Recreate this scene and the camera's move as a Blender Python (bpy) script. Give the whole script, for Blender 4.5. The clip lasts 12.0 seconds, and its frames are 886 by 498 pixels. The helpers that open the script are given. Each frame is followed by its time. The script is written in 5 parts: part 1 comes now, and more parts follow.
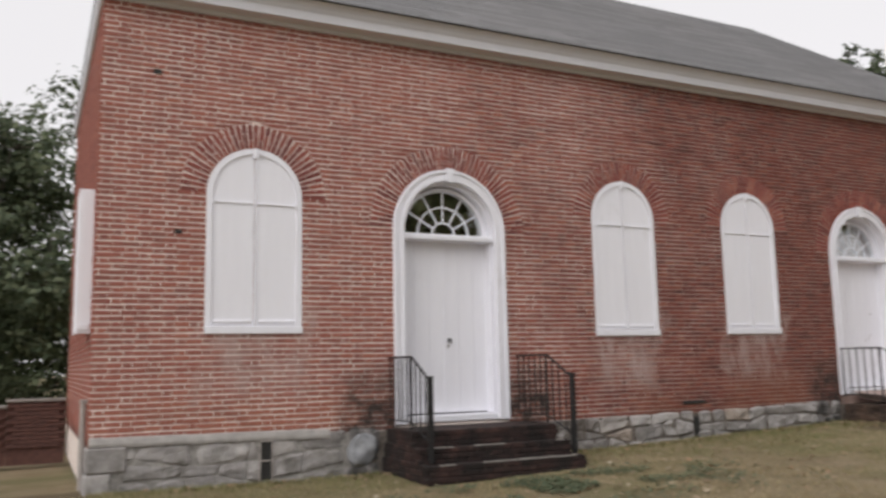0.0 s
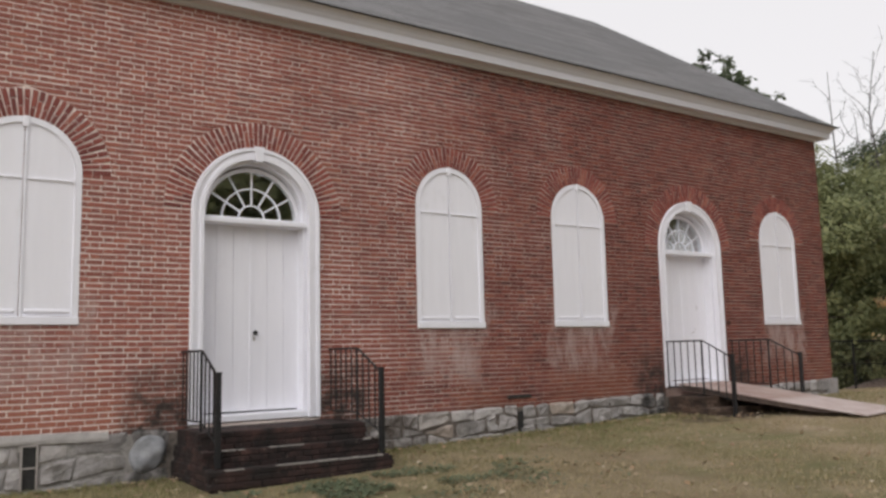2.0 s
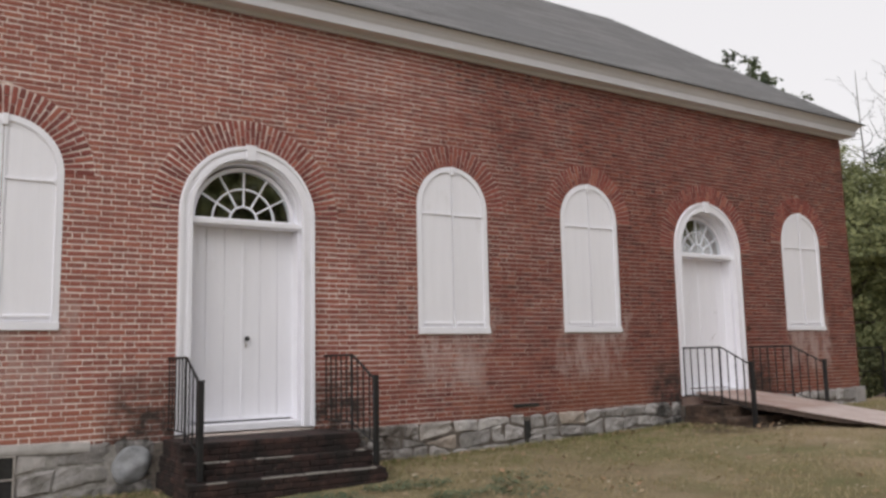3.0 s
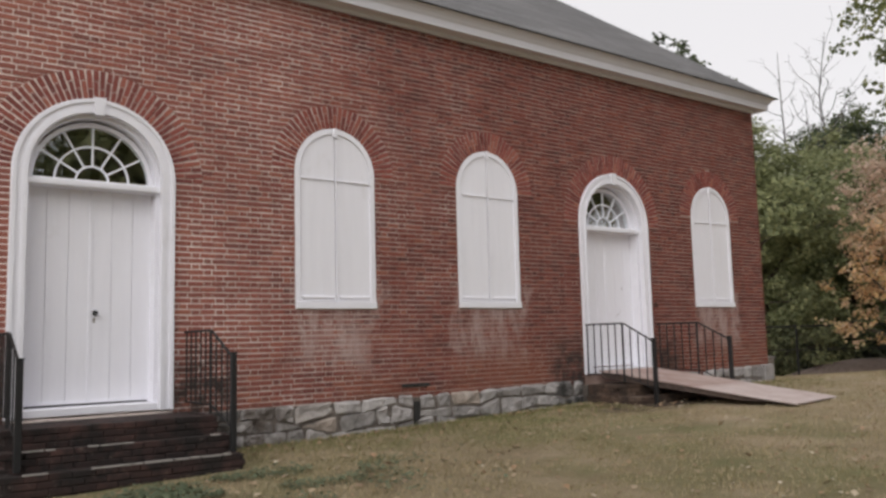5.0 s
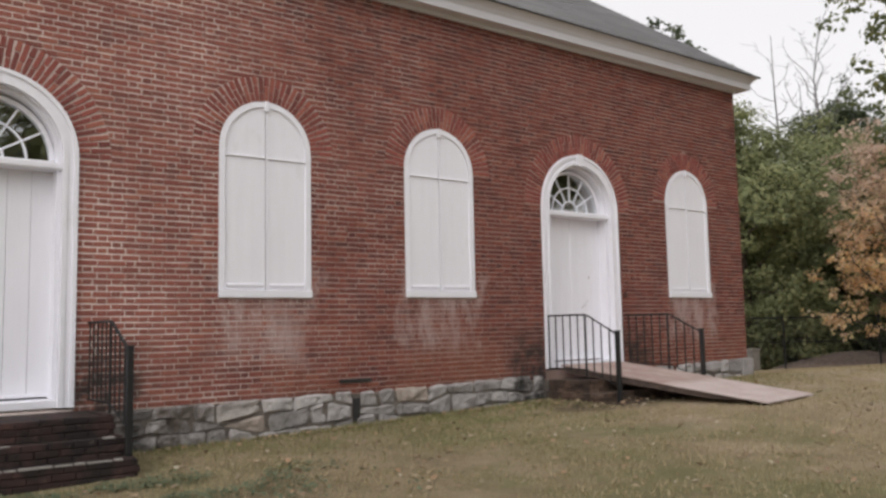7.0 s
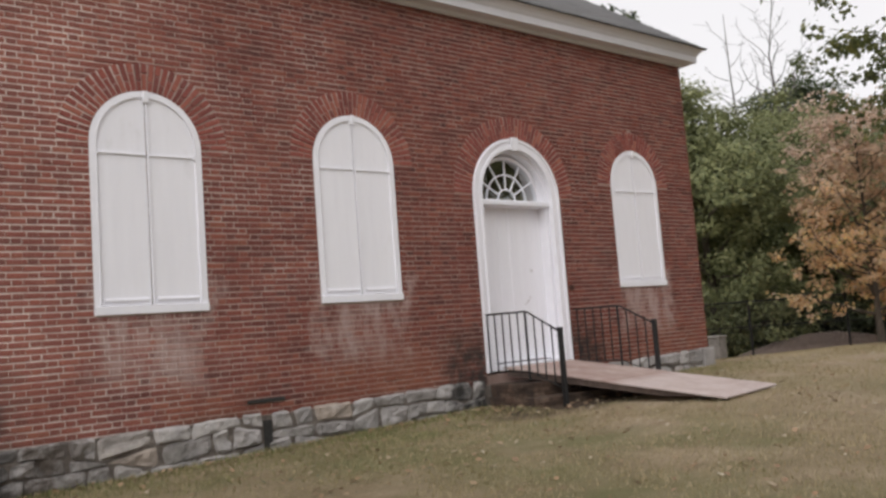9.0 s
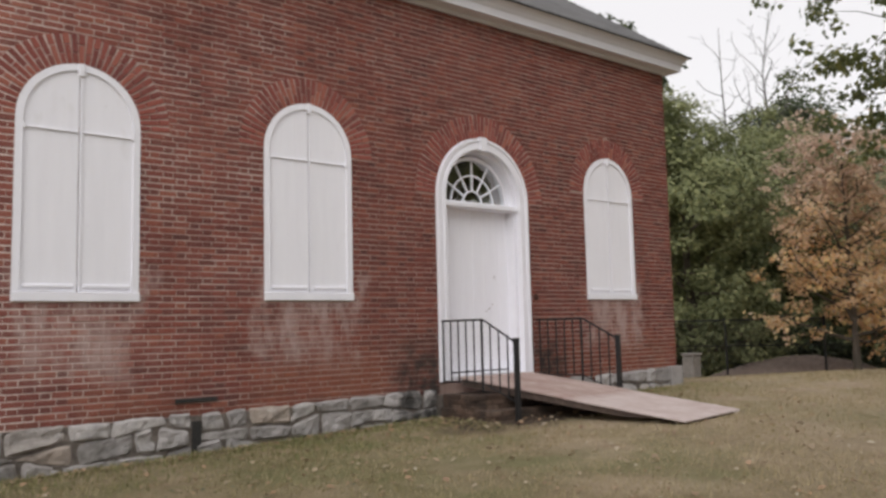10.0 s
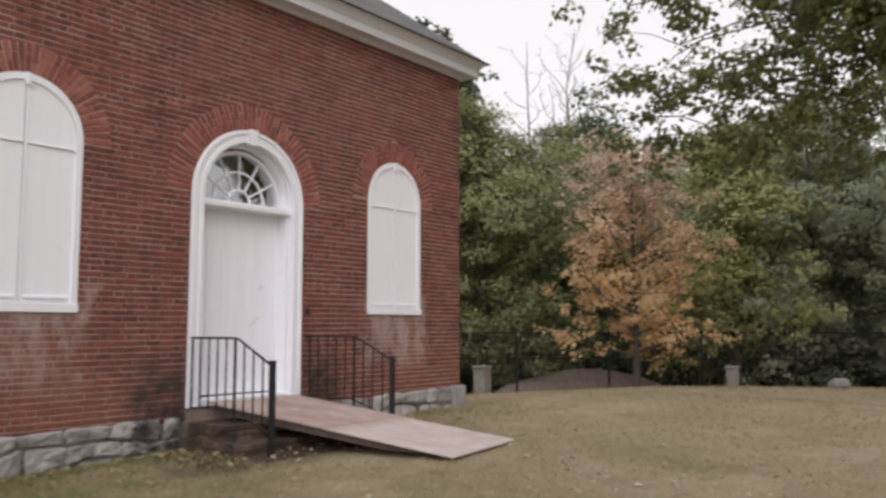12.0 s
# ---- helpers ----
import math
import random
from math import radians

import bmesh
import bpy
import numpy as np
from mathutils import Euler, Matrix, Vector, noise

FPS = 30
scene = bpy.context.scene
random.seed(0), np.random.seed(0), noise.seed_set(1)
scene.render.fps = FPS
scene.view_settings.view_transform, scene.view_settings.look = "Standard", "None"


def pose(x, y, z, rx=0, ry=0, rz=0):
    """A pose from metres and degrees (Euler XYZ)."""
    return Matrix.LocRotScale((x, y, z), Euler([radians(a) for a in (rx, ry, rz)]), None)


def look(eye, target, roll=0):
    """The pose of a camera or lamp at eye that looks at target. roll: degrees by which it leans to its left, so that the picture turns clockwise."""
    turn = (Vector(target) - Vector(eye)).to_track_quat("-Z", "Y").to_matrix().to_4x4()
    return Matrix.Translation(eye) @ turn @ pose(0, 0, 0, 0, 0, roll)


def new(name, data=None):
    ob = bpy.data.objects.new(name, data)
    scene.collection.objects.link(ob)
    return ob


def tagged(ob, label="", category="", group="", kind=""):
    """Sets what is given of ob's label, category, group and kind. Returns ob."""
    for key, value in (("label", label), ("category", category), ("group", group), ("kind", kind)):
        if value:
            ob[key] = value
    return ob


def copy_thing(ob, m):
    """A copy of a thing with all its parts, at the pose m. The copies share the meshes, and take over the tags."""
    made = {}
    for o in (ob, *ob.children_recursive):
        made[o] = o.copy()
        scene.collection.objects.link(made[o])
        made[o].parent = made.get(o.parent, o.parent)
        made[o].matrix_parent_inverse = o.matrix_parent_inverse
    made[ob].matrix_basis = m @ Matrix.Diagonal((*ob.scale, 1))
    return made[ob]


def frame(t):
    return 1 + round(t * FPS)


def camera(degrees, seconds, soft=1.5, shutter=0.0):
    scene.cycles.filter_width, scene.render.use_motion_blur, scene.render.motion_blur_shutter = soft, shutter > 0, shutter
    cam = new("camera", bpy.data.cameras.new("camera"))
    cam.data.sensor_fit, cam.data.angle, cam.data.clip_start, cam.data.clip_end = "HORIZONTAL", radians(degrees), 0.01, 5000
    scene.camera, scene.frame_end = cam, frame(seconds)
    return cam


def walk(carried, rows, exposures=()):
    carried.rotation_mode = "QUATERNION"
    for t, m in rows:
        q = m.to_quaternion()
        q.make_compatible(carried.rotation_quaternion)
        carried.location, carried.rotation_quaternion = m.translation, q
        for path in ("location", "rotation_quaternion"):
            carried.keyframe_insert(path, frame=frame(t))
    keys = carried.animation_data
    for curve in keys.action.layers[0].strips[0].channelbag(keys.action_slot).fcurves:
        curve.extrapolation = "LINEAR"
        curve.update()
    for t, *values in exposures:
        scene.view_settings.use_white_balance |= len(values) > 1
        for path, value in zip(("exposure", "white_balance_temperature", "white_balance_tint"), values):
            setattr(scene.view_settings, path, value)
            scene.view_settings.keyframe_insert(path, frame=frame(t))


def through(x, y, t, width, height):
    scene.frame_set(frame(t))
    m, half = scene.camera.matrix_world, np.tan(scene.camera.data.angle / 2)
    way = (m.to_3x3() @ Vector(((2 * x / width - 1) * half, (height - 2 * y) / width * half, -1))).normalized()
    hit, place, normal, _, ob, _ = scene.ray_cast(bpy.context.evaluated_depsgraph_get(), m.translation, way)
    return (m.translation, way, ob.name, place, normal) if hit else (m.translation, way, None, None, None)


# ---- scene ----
cam = camera(56.0, 12.0, soft=2.8, shutter=0.3)
PATH = [
    (0, (0.644, 1.021, 1.484), (1.52, 2.798, 1.756), -1.2),
    (0.5, (0.905, 0.975, 1.507), (1.957, 2.655, 1.775), -2.3),
    (1, (1.171, 1.084, 1.492), (2.176, 2.789, 1.783), -2.1),
    (1.5, (1.452, 1.126, 1.507), (2.512, 2.801, 1.774), -1.9),
    (2, (1.772, 1.221, 1.491), (2.902, 2.853, 1.738), -1.3),
    (2.5, (2.047, 1.371, 1.485), (3.15, 3.021, 1.731), -2.7),
    (3, (2.331, 1.456, 1.51), (3.41, 3.119, 1.77), -1.2),
    (3.5, (2.597, 1.578, 1.476), (3.787, 3.17, 1.706), -1.8),
    (3.7, (2.687, 1.59, 1.485), (3.913, 3.153, 1.717), -2.0),
    (5.3, (3.652, 1.754, 1.383), (4.848, 3.342, 1.6), -1.4),
    (5.5, (3.774, 1.741, 1.412), (5.001, 3.304, 1.637), -1.6),
    (6, (4.053, 1.866, 1.357), (5.257, 3.451, 1.554), -1.2),
    (6.5, (4.334, 1.915, 1.444), (5.504, 3.527, 1.622), -1.0),
    (6.7, (4.446, 1.969, 1.43), (5.644, 3.56, 1.617), -1.0),
    (8.3, (5.454, 2.271, 1.418), (6.647, 3.864, 1.621), -1.8),
    (8.5, (5.581, 2.37, 1.424), (6.796, 3.947, 1.617), -1.5),
    (9, (5.882, 2.528, 1.446), (7.131, 4.078, 1.637), -4.4),
    (9.5, (6.239, 2.611, 1.485), (7.392, 4.232, 1.692), -1.0),
    (10, (6.571, 2.674, 1.476), (7.838, 4.209, 1.67), -1.4),
    (10.5, (6.863, 2.831, 1.558), (8.155, 4.345, 1.758), -3.4),
    (11, (7.203, 2.839, 1.581), (8.508, 4.338, 1.809), -2.2),
    (11.5, (7.472, 3.01, 1.666), (8.905, 4.392, 1.866), -1.37),
    (12, (7.791, 3.093, 1.729), (9.366, 4.31, 1.915), 0.0),
]
walk(cam, [(t, look(eye, target, roll)) for t, eye, target, roll in PATH], exposures=((0, -0.13), (1.0, -0.17), (2.5, -0.15), (5.5, -0.17), (6.0, -0.15), (6.5, -0.08), (8.5, -0.08), (11, -0.08), (12, -0.02)))

# ---- light ----
world = bpy.data.worlds.new("overcast_sky")
scene.world = world
world.use_nodes = True
wn = world.node_tree.nodes
wl = world.node_tree.links
sky = wn.new("ShaderNodeTexSky")
sky.sky_type = "NISHITA"
sky.sun_disc = False
sky.sun_elevation = radians(40)
sky.sun_rotation = radians(237)
sky.air_density, sky.dust_density, sky.ozone_density = 1.0, 4.0, 1.0
grey = wn.new("ShaderNodeHueSaturation")
grey.inputs["Saturation"].default_value = 0.1
grey.inputs["Value"].default_value = 0.12
wl.new(sky.outputs[0], grey.inputs["Color"])
cloud = wn.new("ShaderNodeMix")          # an even deck of cloud over the sky
cloud.data_type = "RGBA"
cloud.inputs["Factor"].default_value = 0.75
cloud.inputs[7].default_value = (1.0, 0.975, 1.0, 1)
wl.new(grey.outputs[0], cloud.inputs[6])
wl.new(cloud.outputs[2], wn["Background"].inputs["Color"])
wn["Background"].inputs["Strength"].default_value = 1.13
sun = new("sun", bpy.data.lights.new("sun", "SUN"))
sun.data.energy, sun.data.angle, sun.data.color = 1.15, radians(60), (1.0, 0.97, 0.95)
sun.matrix_world = look((-20, -13, 20), (0, 0, 0))

# ---- the plan ----
WY = 11.6                       # face of the long brick wall
X0, X1 = 1.265, 19.265          # its two corners
DEPTH = 6.8
BRICK_TOP, BRICK_LOW = 6.08, 0.62
PITCH = 0.0688                  # one course of bricks
WINDOWS = [(3.165, 1.905), (9.094, 1.857), (11.811, 1.877), (17.57, 1.915)]   # centre, underside of the sill
WIN_R, WIN_C, WIN_OUT = 0.620, 0.55 + 46 * PITCH, 0.945
DOORS = [5.98, 14.72]
DOOR_LOWS = [0.66, 0.75]
DOOR_R, DOOR_C, DOOR_OUT = 0.895, 0.55 + 41 * PITCH, 1.235


def spring(cx):
    """Springing height of a window's arch: the two end windows are a little lower."""
    return WIN_C - (0.045 if cx > 17 else 0.03 if cx < 4 else 0.0)


def ground_z(x, y):
    """Height of the lawn: it rises gently to the wall and falls away past a low crest."""
    z = -0.187 + 0.018 * x + 0.024 * min(y, 11.0) - 0.04 * max(0.0, min(y, 20.0) - 11.0)
    s = 0.8 * (x - 7.8) + 0.6 * (y - 3.3)
    if s > 14.4:
        d = s - 14.4
        z -= 0.0078 * d * d if d < 10 else 0.78 + 0.156 * (d - 10)
    z -= 0.085 * math.exp(-((x - 4.6) / 2.2) ** 2 - ((y - 10.8) / 2.5) ** 2)
    z -= 0.06 * math.exp(-((x - 9.2) / 2.4) ** 2 - ((y - 11.0) / 3.0) ** 2)
    z = max(z, -3.0)
    return z + 0.018 * noise.noise((x * 0.45, y * 0.45, 0)) + 0.008 * noise.noise((x * 1.7, y * 1.7, 3))


# ---- materials ----
class Nodes:
    """A small hand for writing a node material."""

    def __init__(self, name):
        self.mat = bpy.data.materials.new(name)
        self.mat.use_nodes = True
        self.t = self.mat.node_tree
        self.bsdf = self.t.nodes["Principled BSDF"]
        self.place = self.node("ShaderNodeNewGeometry").outputs["Position"]

    def node(self, kind, **props):
        n = self.t.nodes.new(kind)
        for k, v in props.items():
            setattr(n, k, v)
        return n

    def link(self, a, b):
        if hasattr(a, "links"):
            self.t.links.new(a, b)
        else:
            b.default_value = a

    def math(self, op, a, b=0.0, clamp=False):
        n = self.node("ShaderNodeMath", operation=op, use_clamp=clamp)
        self.link(a, n.inputs[0])
        self.link(b, n.inputs[1])
        return n.outputs[0]

    def noise(self, scale, detail=4.0, rough=0.6, stretch=None, seed=0.0):
        n = self.node("ShaderNodeTexNoise")
        n.inputs["Scale"].default_value = scale
        n.inputs["Detail"].default_value = detail
        n.inputs["Roughness"].default_value = rough
        m = self.node("ShaderNodeMapping")
        m.inputs["Scale"].default_value = stretch or (1, 1, 1)
        m.inputs["Location"].default_value = (seed, seed * 1.7, -seed)
        self.link(self.place, m.inputs["Vector"])
        self.link(m.outputs[0], n.inputs["Vector"])
        return n.outputs["Fac"]

    def ramp(self, fac, *stops):
        n = self.node("ShaderNodeValToRGB")
        r = n.color_ramp
        while len(r.elements) < len(stops):
            r.elements.new(0.5)
        for e, (p, c) in zip(r.elements, stops):
            e.position = p
            e.color = (*c, 1) if hasattr(c, "__len__") else (c, c, c, 1)
        self.link(fac, n.inputs[0])
        return n.outputs[0]

    def mix(self, fac, a, b, blend="MIX"):
        n = self.node("ShaderNodeMix", data_type="RGBA", blend_type=blend)
        self.link(fac, n.inputs["Factor"])
        for v, s in ((a, n.inputs[6]), (b, n.inputs[7])):
            if hasattr(v, "links"):
                self.link(v, s)
            else:
                s.default_value = (*v, 1)
        return n.outputs[2]

    def axis(self):
        n = self.node("ShaderNodeSeparateXYZ")
        self.link(self.place, n.inputs[0])
        return n.outputs

    def chance(self):
        """A value of its own for every piece, joined or single."""
        a = self.node("ShaderNodeObjectInfo").outputs["Random"]
        b = self.node("ShaderNodeNewGeometry").outputs["Random Per Island"]
        return self.math("FRACT", self.math("ADD", a, b))

    def band(self, v, lo, hi, soft):
        """1 between lo and hi, falling to 0 over soft."""
        up = self.math("DIVIDE", self.math("SUBTRACT", v, lo - soft), soft, True)
        down = self.math("DIVIDE", self.math("SUBTRACT", hi + soft, v), soft, True)
        return self.math("MULTIPLY", up, down)

    def done(self, color, rough=0.8, bump=None, height=0.3, dist=0.01, metal=0.0, spec=0.5):
        self.link(color if hasattr(color, "links") else (*color, 1), self.bsdf.inputs["Base Color"])
        self.link(rough, self.bsdf.inputs["Roughness"])
        self.bsdf.inputs["Metallic"].default_value = metal
        self.bsdf.inputs["Specular IOR Level"].default_value = spec
        if bump is not None:
            b = self.node("ShaderNodeBump")
            b.inputs["Strength"].default_value = height
            b.inputs["Distance"].default_value = dist
            self.link(bump, b.inputs["Height"])
            self.link(b.outputs[0], self.bsdf.inputs["Normal"])
        return self.mat


def window_wash(n, amount):
    """Pale lime wash that has run down from the window sills, with ragged edges."""
    x, y, z = n.axis()
    ragged = n.math("MULTIPLY", n.math("SUBTRACT", n.noise(2.6, 5), 0.5), 0.75)
    xs, zs = n.math("ADD", x, ragged), n.math("ADD", z, ragged)
    total = None
    for cx, low in WINDOWS:
        b = n.math("MULTIPLY", n.band(xs, cx - 0.62, cx + 0.66, 0.14), n.band(zs, low - 0.55, low + 0.1, 0.38))
        total = b if total is None else n.math("MAXIMUM", total, b)
    streak = n.ramp(n.noise(3.4, 6, 0.7, (1.0, 1.0, 0.32), 4), (0.42, 0.05), (0.60, 1.0))
    return n.math("MULTIPLY", n.math("MULTIPLY", total, streak), amount)


def door_grime(n):
    """Black mould on the brickwork beside the steps."""
    x, y, z = n.axis()
    total = None
    for cx in DOORS:
        for side in (-1.22, 1.22):
            b = n.math("MULTIPLY", n.band(x, cx + side - 0.26, cx + side + 0.26, 0.32), n.band(z, 0.0, 1.0, 0.6))
            total = b if total is None else n.math("MAXIMUM", total, b)
    return n.math("MULTIPLY", total, n.ramp(n.noise(5.0, 4), (0.30, 0.0), (0.58, 0.97)))


def repointed(n):
    """0 on the newer pointing at the church's west end, 1 on the old wall past the first door."""
    x, y, z = n.axis()
    return n.math("ADD", n.math("DIVIDE", n.math("SUBTRACT", x, 5.5), 6.5), n.math("MULTIPLY", n.math("SUBTRACT", n.noise(0.6, 4, seed=8), 0.5), 1.6))


def make_brick(name="old_red_brick", tone=1.0):
    n = Nodes(name)
    c = n.ramp(n.chance(), (0.0, (0.120, 0.055, 0.052)), (0.13, (0.180, 0.064, 0.056)), (0.38, (0.230, 0.076, 0.064)),
               (0.6, (0.265, 0.088, 0.071)), (0.85, (0.320, 0.106, 0.078)), (1.0, (0.38, 0.152, 0.104)))
    c = n.mix(1.0 - tone, c, (0.10, 0.050, 0.050))
    x, y, z = n.axis()
    low = n.math("MULTIPLY", n.band(z, 0.3, 1.05, 0.5), n.ramp(n.noise(0.8, 3, seed=3), (0.4, 0.0), (0.65, 0.7)))
    c = n.mix(low, c, (0.40, 0.165, 0.092))
    c = n.mix(n.ramp(n.noise(26, 5, 0.7), (0.32, 0.0), (0.70, 0.5)), c, (0.140, 0.060, 0.053))
    c = n.mix(n.ramp(n.noise(0.55, 4, seed=8), (0.42, 0.0), (0.7, 0.35)), c, (0.21, 0.085, 0.073))
    c = n.mix(n.ramp(n.noise(1.4, 5, 0.7, seed=21), (0.45, 0.0), (0.68, 0.4)), c, (0.34, 0.120, 0.088))
    c = n.mix(n.ramp(n.noise(55, 3, 0.6, seed=2), (0.58, 0.0), (0.74, 0.6)), c, (0.47, 0.33, 0.29))
    old = repointed(n)
    c = n.mix(n.ramp(old, (0.0, 0.34), (0.75, 0.0)), c, (0.44, 0.170, 0.125))     # paler, pinker brick towards the west end
    c = n.mix(n.ramp(old, (0.25, 0.0), (1.0, 1.0)), c, (0.73, 0.65, 0.62), "MULTIPLY")    # brick darker past the first door
    foot = n.math("MULTIPLY", n.band(z, 0.2, 0.58, 0.16), n.ramp(n.noise(1.6, 5, 0.7, seed=41), (0.40, 0.0), (0.56, 0.85)))
    c = n.mix(foot, c, (0.075, 0.045, 0.036))
    c = n.mix(window_wash(n, 0.85), c, (0.43, 0.315, 0.29))
    c = n.mix(door_grime(n), c, (0.045, 0.036, 0.032))
    return n.done(c, 0.9, n.noise(70, 4, 0.7), 0.6, 0.006, spec=0.25)


def make_mortar():
    n = Nodes("lime_mortar")
    c = n.ramp(n.noise(9, 5, 0.7), (0.3, (0.74, 0.63, 0.575)), (0.7, (0.90, 0.81, 0.745)))
    old = repointed(n)
    c = n.mix(n.ramp(old, (0.1, 0.0), (0.9, 0.92)), c, (0.34, 0.235, 0.20))     # older, dirtier pointing past the first door
    worn = n.math("MULTIPLY", n.ramp(n.noise(1.7, 6, 0.75, seed=13), (0.47, 0.0), (0.62, 1.0)), n.ramp(old, (0.0, 0.10), (0.8, 0.5)))
    c = n.mix(worn, c, (0.23, 0.115, 0.095))
    c = n.mix(n.ramp(n.noise(14, 4, 0.7, seed=17), (0.52, 0.0), (0.70, 0.45)), c, (0.30, 0.185, 0.155))
    c = n.mix(window_wash(n, 0.5), c, (0.52, 0.42, 0.39))
    c = n.mix(door_grime(n), c, (0.06, 0.05, 0.045))
    return n.done(c, 0.95, n.noise(120, 3), 0.5, 0.004, spec=0.2)


def make_arch_brick():
    n = Nodes("rubbed_red_arch_brick")
    c = n.ramp(n.chance(), (0.0, (0.18, 0.060, 0.053)), (0.4, (0.255, 0.078, 0.064)), (0.8, (0.315, 0.099, 0.077)), (1.0, (0.38, 0.145, 0.105)))
    c = n.mix(n.ramp(n.noise(30, 5, 0.7), (0.4, 0.0), (0.75, 0.4)), c, (0.15, 0.06, 0.05))
    return n.done(c, 0.9, n.noise(70, 4, 0.7), 0.5, 0.005, spec=0.25)


def make_stone():
    n = Nodes("grey_limestone")
    c = n.ramp(n.chance(), (0.0, (0.27, 0.25, 0.24)), (0.45, (0.385, 0.36, 0.348)), (0.92, (0.49, 0.462, 0.445)), (1.0, (0.42, 0.35, 0.295)))
    c = n.mix(n.ramp(n.noise(5, 6, 0.7), (0.40, 0.0), (0.7, 0.6)), c, (0.15, 0.145, 0.14))
    c = n.mix(n.ramp(n.noise(16, 4, 0.7, seed=5), (0.55, 0.0), (0.75, 0.6)), c, (0.50, 0.49, 0.46))
    x, y, z = n.axis()
    moss = n.math("MULTIPLY", n.band(z, -0.3, 0.35, 0.25), n.ramp(n.noise(4, 4, seed=9), (0.5, 0.0), (0.7, 0.6)))
    c = n.mix(moss, c, (0.075, 0.07, 0.05))
    dirt = n.math("MULTIPLY", n.band(x, 6.9, 8.0, 1.0), n.ramp(n.noise(3.2, 5, 0.7, seed=33), (0.42, 0.0), (0.56, 0.85)))
    c = n.mix(dirt, c, (0.085, 0.066, 0.052))
    c = n.mix(door_grime(n), c, (0.05, 0.048, 0.045))
    return n.done(c, 0.9, n.noise(18, 6, 0.7), 0.8, 0.02, spec=0.3)


def make_paint(name, tone=0.72, grain=(2, 2, 0.2)):
    n = Nodes(name)
    c = n.ramp(n.noise(5, 5, 0.7, grain), (0.3, (tone * 0.94, tone * 0.935, tone * 0.99)), (0.7, (tone * 0.99, tone * 0.985, tone * 1.04)))
    c = n.mix(n.ramp(n.noise(2.5, 5, 0.7, (1, 1, 0.5), 7), (0.62, 0.0), (0.8, 0.35)), c, (tone * 0.62, tone * 0.6, tone * 0.57))
    c = n.mix(n.ramp(n.noise(38, 4, 0.7, (1, 1, 0.35), 4), (0.70, 0.0), (0.76, 0.55)), c, (0.30, 0.27, 0.24))
    return n.done(c, 0.55, n.noise(30, 4, 0.6, grain), 0.25, 0.004, spec=0.4)


def make_step():
    n = Nodes("mouldy_brown_step_brick")
    c = n.ramp(n.chance(), (0.0, (0.036, 0.020, 0.018)), (0.5, (0.054, 0.029, 0.025)), (1.0, (0.084, 0.045, 0.038)))
    c = n.mix(n.ramp(n.noise(3.0, 5, 0.7), (0.36, 0.0), (0.56, 0.92)), c, (0.017, 0.015, 0.014))
    c = n.mix(n.ramp(n.noise(14, 4, 0.7, seed=6), (0.62, 0.0), (0.74, 0.6)), c, (0.20, 0.15, 0.13))
    return n.done(c, 0.85, n.noise(50, 4), 0.6, 0.008, spec=0.3)


def make_plain(name, a, b, scale=8, rough=0.7, metal=0.0, bump=0.3, dist=0.004, stretch=None):
    n = Nodes(name)
    return n.done(n.ramp(n.noise(scale, 5, 0.65, stretch), (0.3, a), (0.7, b)), rough, n.noise(scale * 5, 4, 0.6, stretch), bump, dist, metal)


def make_ramp_ply():
    n = Nodes("weathered_plywood")
    c = n.ramp(n.noise(7, 5, 0.7, (1.0, 0.25, 1)), (0.3, (0.36, 0.265, 0.235)), (0.7, (0.50, 0.39, 0.35)))
    c = n.mix(n.ramp(n.noise(1.2, 4, 0.7, seed=2), (0.45, 0.0), (0.7, 0.6)), c, (0.30, 0.18, 0.15))
    c = n.mix(n.ramp(n.noise(4.0, 5, 0.8, (1, 0.5, 1), 5), (0.55, 0.0), (0.72, 0.7)), c, (0.58, 0.50, 0.47))
    x, y, z = n.axis()
    c = n.mix(n.math("MULTIPLY", n.band(y, 7.0, 9.8, 0.25), n.ramp(n.noise(3.0, 5, 0.7, seed=8), (0.35, 0.3), (0.6, 0.85))), c, (0.60, 0.52, 0.50))
    return n.done(c, 0.8, n.noise(30, 4, 0.6, (1, 0.2, 1)), 0.4, 0.005, spec=0.3)


def make_roof():
    n = Nodes("grey_asphalt_shingle")
    c = n.ramp(n.chance(), (0.0, (0.195, 0.190, 0.192)), (0.6, (0.225, 0.219, 0.222)), (1.0, (0.255, 0.249, 0.251)))
    c = n.mix(n.ramp(n.noise(0.7, 4, 0.6, (1, 0.4, 0.4)), (0.4, 0.0), (0.7, 0.5)), c, (0.16, 0.16, 0.165))
    c = n.mix(n.ramp(n.noise(40, 3, 0.6), (0.5, 0.0), (0.75, 0.5)), c, (0.30, 0.30, 0.30))
    return n.done(c, 0.95, n.noise(150, 2), 0.4, 0.003, spec=0.2)


